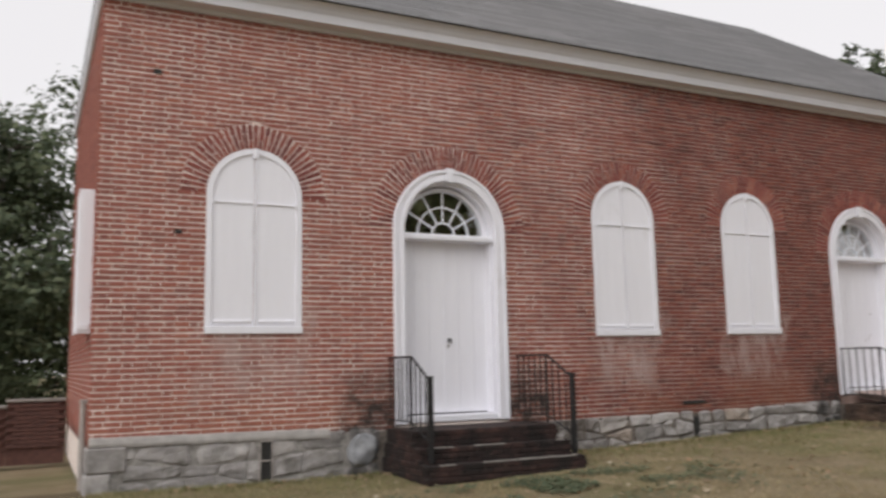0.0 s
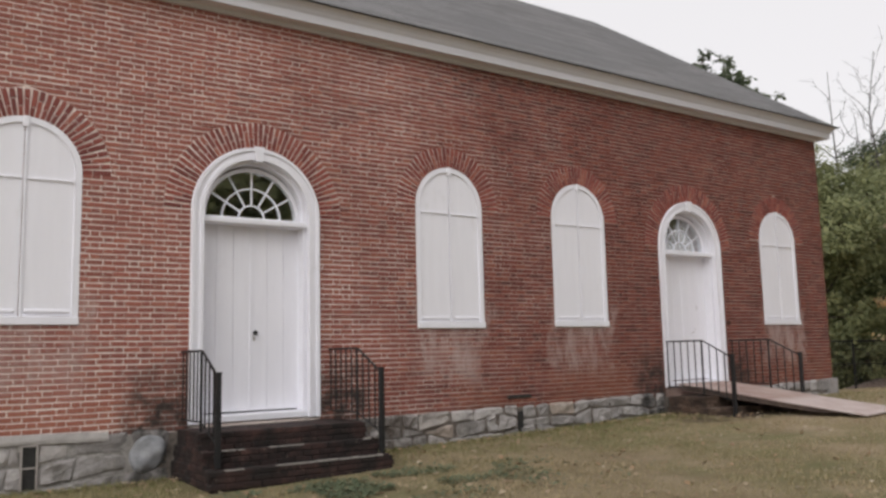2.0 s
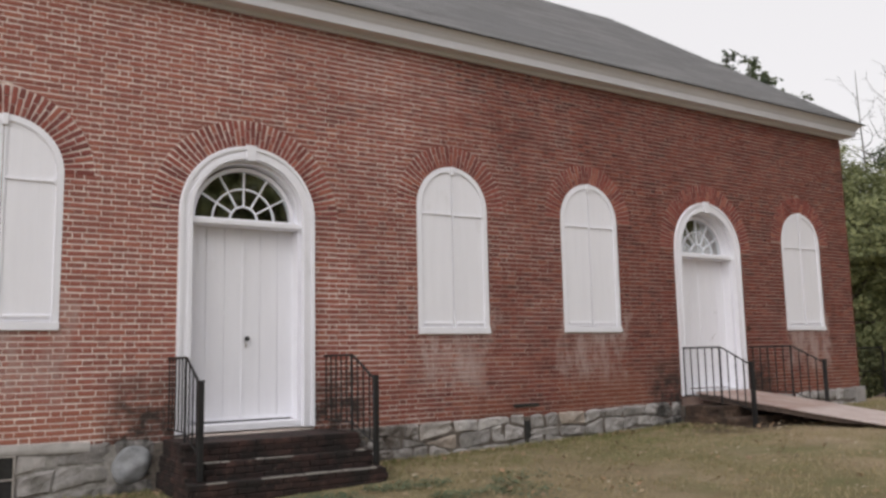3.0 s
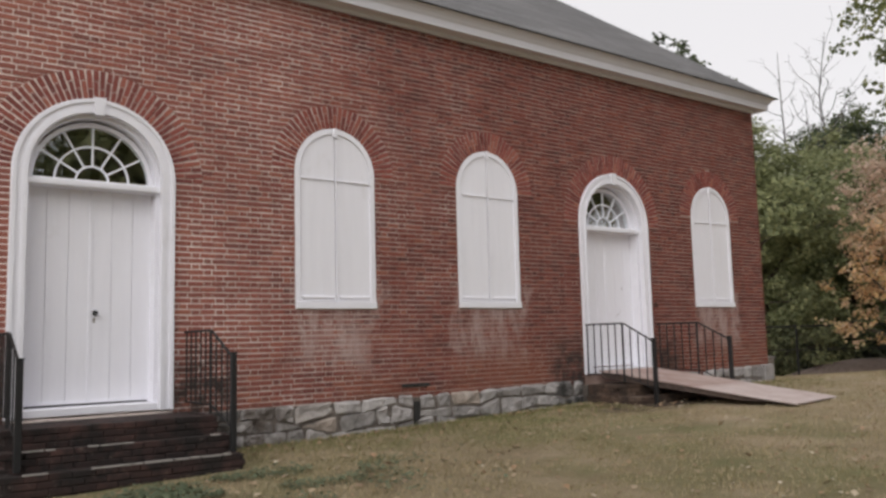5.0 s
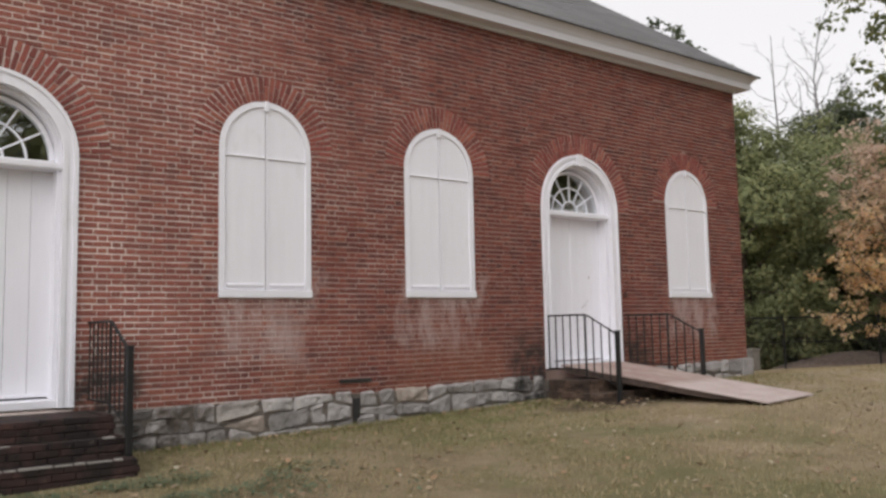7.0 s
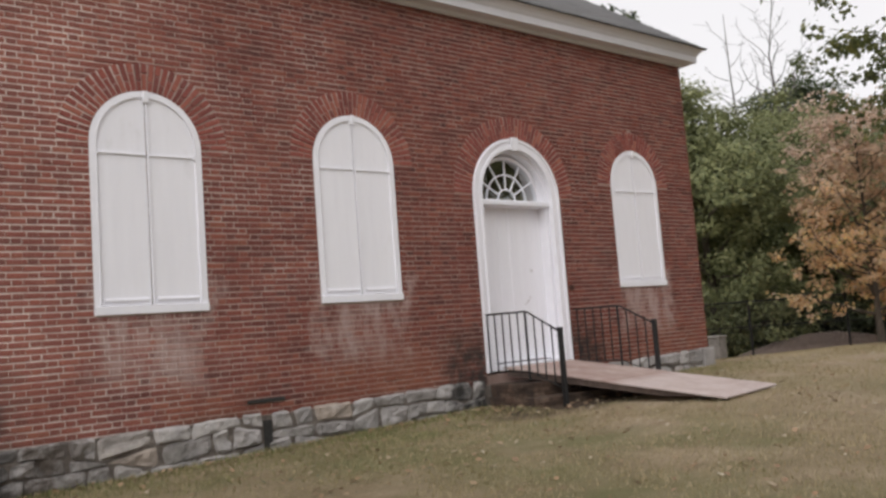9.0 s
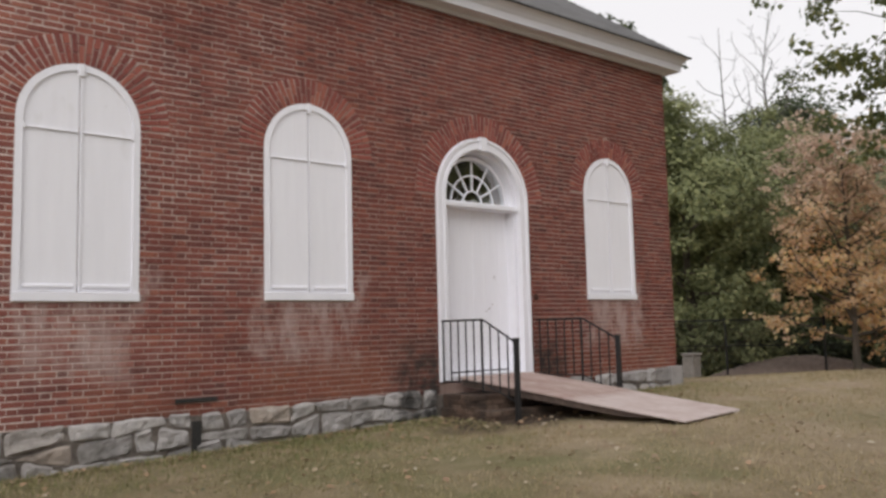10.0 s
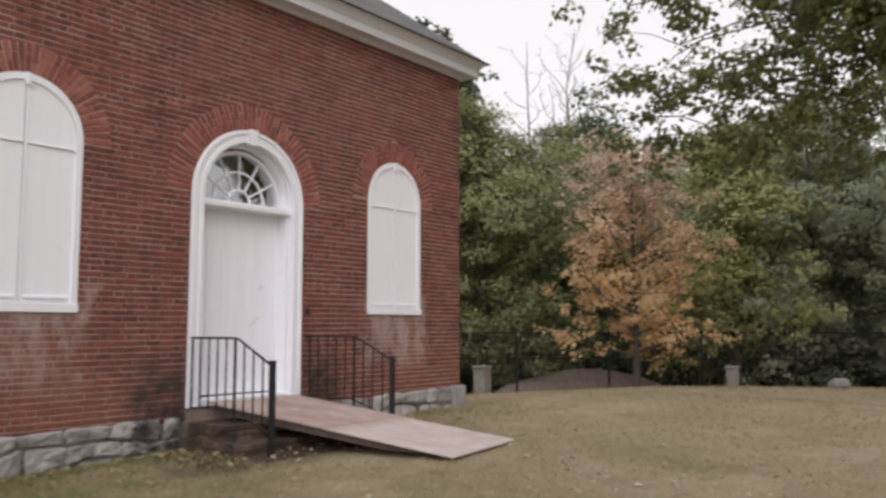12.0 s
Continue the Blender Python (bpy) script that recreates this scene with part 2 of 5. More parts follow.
def make_lawn():
    n = Nodes("dry_autumn_lawn")
    c = n.ramp(n.noise(1.1, 6, 0.65), (0.33, (0.28, 0.228, 0.14)), (0.5, (0.395, 0.315, 0.205)), (0.68, (0.50, 0.40, 0.28)))
    c = n.mix(n.ramp(n.noise(0.35, 4, 0.6, seed=11), (0.50, 0.0), (0.62, 0.75)), c, (0.155, 0.185, 0.065))
    x, y, z = n.axis()
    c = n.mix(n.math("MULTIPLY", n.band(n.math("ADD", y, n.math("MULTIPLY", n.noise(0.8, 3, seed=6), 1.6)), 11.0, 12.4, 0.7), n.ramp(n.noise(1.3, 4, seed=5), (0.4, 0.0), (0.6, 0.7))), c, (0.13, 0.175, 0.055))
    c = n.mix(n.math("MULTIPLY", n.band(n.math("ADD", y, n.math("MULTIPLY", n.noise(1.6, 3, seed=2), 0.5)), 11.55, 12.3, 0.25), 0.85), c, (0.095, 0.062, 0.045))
    dry = n.math("ADD", n.math("DIVIDE", n.math("SUBTRACT", x, 9.0), 11.0), n.math("SUBTRACT", n.noise(0.5, 4, seed=15), 0.5))
    c = n.mix(n.ramp(dry, (0.2, 0.0), (0.9, 0.6)), c, (0.58, 0.46, 0.34))
    c = n.mix(n.ramp(dry, (-0.0, 0.4), (0.35, 0.0)), c, (0.21, 0.18, 0.105))
    c = n.mix(n.ramp(n.noise(2.4, 5, 0.7, seed=31), (0.55, 0.0), (0.7, 0.45)), c, (0.30, 0.195, 0.125))
    c = n.mix(n.ramp(n.noise(24, 5, 0.75, seed=3), (0.38, 0.0), (0.72, 0.5)), c, (0.15, 0.112, 0.065))
    c = n.mix(n.ramp(n.noise(60, 3, 0.7, seed=1), (0.56, 0.0), (0.72, 0.6)), c, (0.30, 0.25, 0.15))
    bare = n.math("MULTIPLY", n.band(n.math("ADD", x, n.math("MULTIPLY", n.noise(1.8, 3, seed=51), 0.8)), 13.6, 16.6, 0.5), n.band(n.math("ADD", y, n.math("MULTIPLY", n.noise(2.1, 3, seed=52), 0.6)), 10.35, 12.0, 0.35))
    c = n.mix(n.math("MULTIPLY", bare, 0.9), c, (0.062, 0.042, 0.033))     # bare damp earth round the second steps
    return n.done(c, 0.95, n.noise(45, 5, 0.75), 1.0, 0.03, spec=0.15)


def make_leaf(name, *tones, through=0.35, top=None):
    n = Nodes(name)
    m = len(tones) - 1
    c = n.ramp(n.node("ShaderNodeNewGeometry").outputs["Random Per Island"], *[(i / m, t) for i, t in enumerate(tones)])
    c = n.mix(n.ramp(n.noise(0.55, 3), (0.35, 0.0), (0.7, 0.55)), c, n.ramp(n.noise(0.3, 2, seed=4), (0.4, tones[0]), (0.6, tones[-1])))
    if top:
        x, y, z = n.axis()
        high = n.math("ADD", n.math("DIVIDE", n.math("SUBTRACT", z, 2.8), 3.0), n.math("SUBTRACT", n.noise(0.9, 3, seed=3), 0.5))
        c = n.mix(n.ramp(high, (0.1, 0.0), (0.9, 0.75)), c, top)
    n.done(c, 0.55, spec=0.3)
    tr = n.node("ShaderNodeBsdfTranslucent")
    n.link(c, tr.inputs["Color"])
    mx = n.node("ShaderNodeMixShader")
    mx.inputs[0].default_value = through
    n.link(n.bsdf.outputs[0], mx.inputs[1])
    n.link(tr.outputs[0], mx.inputs[2])
    n.link(mx.outputs[0], n.t.nodes["Material Output"].inputs["Surface"])
    return n.mat


def make_brown_step():
    n = Nodes("earth_brown_step_brick")
    c = n.ramp(n.chance(), (0.0, (0.075, 0.050, 0.038)), (0.5, (0.115, 0.075, 0.055)), (1.0, (0.17, 0.12, 0.09)))
    c = n.mix(n.ramp(n.noise(4.0, 5, 0.7), (0.42, 0.0), (0.62, 0.8)), c, (0.040, 0.032, 0.027))
    return n.done(c, 0.9, n.noise(40, 4), 0.7, 0.01, spec=0.25)


BURNT = make_brick("dark_burnt_header_brick", 0.42)
BRICK, MORTAR, ARCH, STONE = make_brick(), make_mortar(), make_arch_brick(), make_stone()
WHITE, WHITE_TRIM = make_paint("chalky_white_board_paint", 0.88), make_paint("white_trim_paint", 0.87, (1, 1, 1))
CORNICE = make_paint("dull_cream_cornice_paint", 0.70, (0.2, 1, 1))
BROWN_STEP = make_brown_step()
STEP, PLY, ROOF, LAWN = make_step(), make_ramp_ply(), make_roof(), make_lawn()
IRON = make_plain("black_painted_iron", (0.005, 0.005, 0.0055), (0.013, 0.0125, 0.0125), 14, 0.6, 0.0)
RUST = make_plain("rusty_iron", (0.05, 0.022, 0.018), (0.11, 0.045, 0.03), 30, 0.8)
DARK = make_plain("dark_iron_and_hole_shade", (0.012, 0.012, 0.012), (0.035, 0.033, 0.03), 20, 0.8)


def make_rubble():
    n = Nodes("dirty_rubble_mortar")
    x, y, z = n.axis()
    c = n.ramp(n.noise(9, 5, 0.7), (0.3, (0.065, 0.052, 0.044)), (0.7, (0.22, 0.19, 0.165)))
    c = n.mix(n.band(x, 0.0, 4.3, 0.5), c, n.ramp(n.noise(6, 5, 0.7, seed=3), (0.35, (0.17, 0.16, 0.15)), (0.6, (0.38, 0.36, 0.335))))
    return n.done(c, 0.95, n.noise(30, 5), 0.8, 0.02)


RUBBLE = make_rubble()
PLASTER = make_plain("dim_plaster", (0.10, 0.098, 0.09), (0.14, 0.135, 0.125), 3, 0.9)
BARK = make_plain("grey_brown_bark", (0.06, 0.05, 0.04), (0.15, 0.125, 0.10), 9, 0.9, 0, 0.9, 0.02, (3, 3, 0.5))
BARE_BARK = make_plain("grey_dead_bark", (0.07, 0.062, 0.058), (0.14, 0.125, 0.118), 9, 0.9)
CEMENT = make_plain("smooth_old_cement", (0.33, 0.31, 0.295), (0.50, 0.475, 0.455), 7, 0.92, 0, 0.5, 0.008)
BLUESTONE = make_plain("blue_grey_stone", (0.17, 0.175, 0.185), (0.36, 0.365, 0.38), 6, 0.9, 0, 0.7, 0.015)
CONCRETE = make_plain("weathered_concrete", (0.20, 0.185, 0.172), (0.34, 0.315, 0.29), 8, 0.9, 0, 0.5, 0.01)
WALLBRICK = make_plain("dark_garden_brick", (0.07, 0.035, 0.03), (0.14, 0.065, 0.05), 12, 0.9, 0, 0.6, 0.01)
EARTH = make_plain("bare_brown_earth", (0.09, 0.06, 0.042), (0.19, 0.13, 0.09), 10, 0.95, 0, 0.9, 0.03)
OLD_WOOD = make_plain("dark_damp_timber", (0.045, 0.03, 0.025), (0.12, 0.085, 0.07), 10, 0.9)
GRAVEL = make_plain("pale_gravel_earth", (0.17, 0.13, 0.11), (0.27, 0.215, 0.185), 10, 0.95, 0, 0.8, 0.03)
PIPE = make_plain("faded_grey_pipe", (0.30, 0.27, 0.25), (0.42, 0.38, 0.35), 12, 0.7)
GREEN = make_leaf("green_leaves", (0.150, 0.172, 0.092), (0.22, 0.248, 0.120), (0.30, 0.325, 0.152), (0.40, 0.405, 0.205), through=0.38)
LIME = make_leaf("pale_green_leaves", (0.34, 0.37, 0.18), (0.40, 0.43, 0.20), (0.46, 0.47, 0.22), (0.52, 0.50, 0.25), through=0.4)
DEEP = make_leaf("deep_green_leaves", (0.235, 0.262, 0.192), (0.290, 0.322, 0.226), (0.35, 0.382, 0.26), (0.42, 0.44, 0.30), through=0.42)
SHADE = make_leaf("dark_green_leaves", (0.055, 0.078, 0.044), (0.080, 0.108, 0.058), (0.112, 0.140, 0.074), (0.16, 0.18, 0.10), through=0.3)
AMBER = make_leaf("amber_autumn_leaves", (0.56, 0.42, 0.31), (0.76, 0.47, 0.27), (0.84, 0.52, 0.25), (0.86, 0.64, 0.28), (0.66, 0.53, 0.38), through=0.45, top=(0.62, 0.50, 0.43))
OLIVE = make_leaf("turning_maple_leaves", (0.100, 0.122, 0.062), (0.145, 0.172, 0.078), (0.20, 0.225, 0.092), (0.30, 0.29, 0.10), through=0.5)
BLADE = make_leaf("grass_blades", (0.20, 0.185, 0.08), (0.33, 0.27, 0.135), (0.46, 0.37, 0.22), (0.56, 0.46, 0.30), through=0.25)
FRESH = make_leaf("fresh_grass_blades", (0.12, 0.15, 0.045), (0.19, 0.21, 0.075), (0.27, 0.265, 0.11), (0.42, 0.35, 0.20), through=0.25)
CLOVER = make_leaf("ground_ivy_leaves", (0.075, 0.105, 0.060), (0.115, 0.150, 0.085), (0.17, 0.20, 0.12), through=0.2)
LITTER = make_leaf("fallen_leaves", (0.30, 0.20, 0.12), (0.42, 0.25, 0.14), (0.24, 0.14, 0.08), (0.38, 0.29, 0.18), (0.56, 0.49, 0.38), through=0.1)


def make_glass():
    n = Nodes("old_window_glass")
    n.bsdf.inputs["Transmission Weight"].default_value = 1.0
    n.bsdf.inputs["IOR"].default_value = 3.0
    return n.done((0.86, 0.9, 0.88), 0.015, n.noise(3.0, 2), 0.10, 0.01)


GLASS = make_glass()


# ---- mesh helpers ----
def empty(name, at=(0, 0, 0)):
    ob = new(name)
    ob.location = at
    return ob


def mesh_from(name, bm):
    me = bpy.data.meshes.new(name)
    bmesh.ops.recalc_face_normals(bm, faces=bm.faces)
    bm.to_mesh(me)
    bm.free()
    return me


def part(name, bm, material, parent=None, label="", kind=""):
    """Links a bmesh as one mesh object, under a thing or a part."""
    me = mesh_from(name, bm) if isinstance(bm, bmesh.types.BMesh) else bm
    if material and not me.materials:
        me.materials.append(material)
    ob = new(name, me)
    if parent is not None:
        ob.parent = parent
        ob.matrix_parent_inverse = parent_matrix(parent).inverted()
    return tagged(ob, label, kind=kind)


def parent_matrix(ob):
    m = ob.matrix_basis.copy()
    return parent_matrix(ob.parent) @ ob.matrix_parent_inverse @ m if ob.parent else m


def arrays(name, verts, faces, material, parent=None, label="", kind="", smooth=False):
    me = bpy.data.meshes.new(name)
    me.from_pydata(verts, [], faces)
    me.materials.append(material)
    if smooth:
        me.polygons.foreach_set("use_smooth", [True] * len(me.polygons))
    me.update()
    return part(name, me, None, parent, label, kind)


def box(bm, x0, x1, y0, y1, z0, z1, bevel=0.0, m=None):
    at = Matrix.LocRotScale(((x0 + x1) / 2, (y0 + y1) / 2, (z0 + z1) / 2), None, (x1 - x0, y1 - y0, z1 - z0))
    made = bmesh.ops.create_cube(bm, size=1.0, matrix=(m or Matrix()) @ at)["verts"]
    if bevel:
        edges = list({e for v in made for e in v.link_edges})
        bmesh.ops.bevel(bm, geom=edges, offset=bevel, segments=1, affect="EDGES", profile=0.5)
    return bm


def boxed(*a, **k):
    return box(bmesh.new(), *a, **k)


def tube(bm, points, radii, sides=8, cap=True):
    """A tapered round bar through the points."""
    pts = [Vector(p) for p in points]
    rings = []
    side = None
    for i, p in enumerate(pts):
        way = (pts[min(i + 1, len(pts) - 1)] - pts[max(i - 1, 0)]).normalized()
        if side is None:
            side = way.orthogonal().normalized()
        side = (side - way * side.dot(way)).normalized()
        up = way.cross(side)
        r = radii[i] if hasattr(radii, "__len__") else radii
        rings.append([bm.verts.new(p + r * (math.cos(2 * math.pi * k / sides) * side + math.sin(2 * math.pi * k / sides) * up)) for k in range(sides)])
    for a, b in zip(rings, rings[1:]):
        for k in range(sides):
            bm.faces.new((a[k], a[(k + 1) % sides], b[(k + 1) % sides], b[k]))
    if cap:
        bm.faces.new(rings[0][::-1])
        bm.faces.new(rings[-1])
    return bm


def arch_line(cx, r, low, spring, steps=28):
    """Outline of a round-headed opening in x and z, from its lower left corner."""
    line = [(cx - r, low)]
    line += [(cx - r * math.cos(math.pi * k / steps), spring + r * math.sin(math.pi * k / steps)) for k in range(steps + 1)]
    return line + [(cx + r, low)]


def band_along(bm, outer, inner, y0, y1, closed=False):
    """A band between two outlines with as many points, from y0 (front) to y1 (back)."""
    n = len(outer)
    sets = [[bm.verts.new((x, y, z)) for x, z in line] for line in (outer, inner) for y in (y0, y1)]
    of, ob_, inf, ib = sets
    for k in range(n if closed else n - 1):
        j = (k + 1) % n
        bm.faces.new((of[k], of[j], inf[j], inf[k]))
        bm.faces.new((ob_[k], ib[k], ib[j], ob_[j]))
        bm.faces.new((of[k], ob_[k], ob_[j], of[j]))
        bm.faces.new((inf[k], inf[j], ib[j], ib[k]))
    if not closed:
        for k in (0, n - 1):
            bm.faces.new((of[k], inf[k], ib[k], ob_[k]))
    return bm


def plate(bm, line, y0, y1):
    """A solid plate with the outline line (x, z), from y0 (front) to y1 (back)."""
    f = [bm.verts.new((x, y0, z)) for x, z in line]
    b = [bm.verts.new((x, y1, z)) for x, z in line]
    bm.faces.new(f)
    bm.faces.new(b[::-1])
    for k in range(len(line)):
        j = (k + 1) % len(line)
        bm.faces.new((f[k], f[j], b[j], b[k]))
    return bm


# ---- ground ----
def build_ground():
    xs = sorted({*np.arange(-12, 40.1, 0.5).tolist(), *(-900, -300, -120, -60, -35, -22, -16, 44, 50, 60, 80, 120, 300, 900)})
    ys = sorted({*np.arange(-6, 30.1, 0.5).tolist(), *(-900, -300, -120, -60, -35, -22, -14, -9, 34, 40, 50, 65, 90, 150, 300, 900)})
    verts = [(x, y, ground_z(x, y)) for y in ys for x in xs]
    w = len(xs)
    faces = [(j * w + i, j * w + i + 1, (j + 1) * w + i + 1, (j + 1) * w + i) for j in range(len(ys) - 1) for i in range(w - 1)]
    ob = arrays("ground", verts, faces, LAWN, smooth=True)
    tagged(ob, "dry autumn lawn with green and straw patches", "lawn", kind="structure")


build_ground()


# ---- the church's shell ----
def build_walls():
    bm = bmesh.new()
    front = WY + 0.005
    loops = [[(X0 + 0.012, 0.0), (X1 - 0.012, 0.0), (X1 - 0.012, BRICK_TOP), (X0 + 0.012, BRICK_TOP)]]
    loops += [arch_line(cx, WIN_R, low, spring(cx)) for cx, low in WINDOWS]
    loops += [arch_line(cx, DOOR_R, low, DOOR_C) for cx, low in zip(DOORS, DOOR_LOWS)]
    edges = []
    for line in loops:
        vs = [bm.verts.new((x, front, z)) for x, z in line]
        edges += [bm.edges.new((vs[k], vs[(k + 1) % len(vs)])) for k in range(len(vs))]
    bmesh.ops.triangle_fill(bm, edges=edges, use_beauty=True)
    faces = bm.faces[:]
    out = bmesh.ops.extrude_face_region(bm, geom=faces)
    for v in out["geom"]:
        if isinstance(v, bmesh.types.BMVert):
            v.co.y = WY + 0.36
    ob = part("wall_south", bm, MORTAR)
    tagged(ob, "long red brick wall in lime mortar on a stone foundation", "brick wall", kind="structure")
    back = WY + DEPTH
    for name, a in (("wall_west", (X0 + 0.012, X0 + 0.36, WY + 0.36, back)), ("wall_east", (X1 - 0.36, X1 - 0.012, WY + 0.36, back)),
                    ("wall_north", (X0 + 0.36, X1 - 0.36, back - 0.36, back))):
        side = part(name, boxed(*a, 0.0, BRICK_TOP), BRICK if name == "wall_north" else MORTAR)
        tagged(side, "red brick wall of the old church", "brick wall", kind="structure")
    floor = part("floor", boxed(X0 + 0.36, X1 - 0.36, WY + 0.36, back - 0.36, 0.45, 0.62), PLASTER)
    tagged(floor, "dim wooden floor inside the church", "floor", kind="structure")
    ceiling = part("ceiling", boxed(X0 + 0.3, X1 - 0.3, WY + 0.3, back - 0.3, 5.9, 6.0), PLASTER)
    tagged(ceiling, "dim plaster ceiling inside the church", "ceiling", kind="structure")
    return ob


WALL = build_walls()

OVER = 0.38                     # how far the roof's edge stands out
EAVE_Z, RIDGE_Z = 6.33, 9.36
RIDGE_Y = WY + DEPTH / 2


def cornice_profile():
    return [(-0.02, BRICK_TOP - 0.04), (0.03, BRICK_TOP - 0.04), (0.035, 6.085), (0.05, 6.095), (0.225, 6.095), (0.24, 6.09), (0.245, 6.20), (0.255, 6.215),
            (0.265, 6.225), (0.285, 6.26), (0.325, 6.30), (0.355, 6.315), (0.362, EAVE_Z), (0.30, 6.36), (-0.02, 6.36)]


def build_cornice():
    bm = bmesh.new()
    rings = []
    for o, z in cornice_profile():
        w = min(o, 0.05)
        rings.append([bm.verts.new(p) for p in ((X0 - w, WY - o, z), (X1 + o, WY - o, z), (X1 + o, WY + DEPTH + o, z), (X0 - w, WY + DEPTH + o, z))])
    rings.append(rings[0])
    for a, b in zip(rings, rings[1:]):
        for k in range(4):
            bm.faces.new((a[k], a[(k + 1) % 4], b[(k + 1) % 4], b[k]))
    tagged(part("cornice", bm, CORNICE), "moulded cream-painted wooden cornice under the eaves", "cornice", kind="structure")


build_cornice()


def build_roof():
    """A hipped roof of lapped shingle courses over a solid deck."""
    run = RIDGE_Y - (WY - OVER)
    ex0, ex1, ey0, ey1 = X0 - 0.06, X1 + OVER, WY - OVER, WY + DEPTH + OVER
    bm = bmesh.new()
    low = [bm.verts.new(p) for p in ((ex0, ey0, EAVE_Z), (ex1, ey0, EAVE_Z), (ex1, ey1, EAVE_Z), (ex0, ey1, EAVE_Z))]
    top = [bm.verts.new(p) for p in ((ex0 + run, RIDGE_Y, RIDGE_Z), (ex1 - run, RIDGE_Y, RIDGE_Z))]
    for f in ((low[0], low[1], top[1], top[0]), (low[1], low[2], top[1]), (low[2], low[3], top[0], top[1]), (low[3], low[0], top[0]), low[::-1]):
        bm.faces.new(f)
    deck = part("roof", bm, ROOF)
    tagged(deck, "grey asphalt shingle hipped roof of the church", "roof", kind="structure")
    rise = (RIDGE_Z - EAVE_Z) / run
    nrm = Vector((0, -rise, 1)).normalized()
    rng = random.Random(5)
    verts, faces = [], []

    def slope(a, b, inward, along):
        # lapped courses between the corners a and b of one roof side
        courses = 34
        length = (b - a).length
        for c in range(courses):
            f0, f1 = c / courses, min(1.0, (c + 1.25) / courses)
            cut0, cut1 = run * f0, run * f1
            s = cut0
            stop = length - cut0
            up = (inward * 1.0).normalized()
            normal = (Vector((0, 0, 1)) - up * rise).normalized()
            while s < stop - 0.05:
                e = min(s + rng.uniform(0.7, 1.15), stop)
                lift = 0.012 + rng.uniform(0, 0.004)
                p = [a + along * s + up * cut0, a + along * e + up * cut0,
                     a + along * min(e, length - cut1) + up * cut1, a + along * max(s, cut1) + up * cut1]
                if (p[2] - p[3]).dot(along) > 0.01:
                    k = len(verts)
                    for q, h in zip(p, (lift, lift, 0.004, 0.004)):
                        depth = (q - a).dot(up)
                        verts.append(tuple(Vector((q.x, q.y, EAVE_Z + depth * rise)) + normal * h))
                    for q in p[:2]:
                        depth = (q - a).dot(up)
                        verts.append(tuple(Vector((q.x, q.y, EAVE_Z + depth * rise)) + normal * 0.004))
                    faces.append((k, k + 1, k + 2, k + 3))
                    faces.append((k + 4, k + 5, k + 1, k))
                s = e
    V = Vector
    slope(V((ex0, ey0, 0)), V((ex1, ey0, 0)), V((0, 1, 0)), V((1, 0, 0)))
    slope(V((ex1, ey0, 0)), V((ex1, ey1, 0)), V((-1, 0, 0)), V((0, 1, 0)))
    slope(V((ex0, ey1, 0)), V((ex0, ey0, 0)), V((1, 0, 0)), V((0, -1, 0)))
    arrays("shingle", verts, faces, ROOF, deck, kind="stuff")
    edge = bmesh.new()
    tube(edge, [(ex0, ey0 - 0.01, EAVE_Z + 0.004), (ex1 + 0.01, ey0 - 0.01, EAVE_Z + 0.004), (ex1 + 0.01, ey1, EAVE_Z + 0.004)], 0.013, 6)
    part("drip_edge", edge, DARK, deck, "dark metal drip edge")


build_roof()


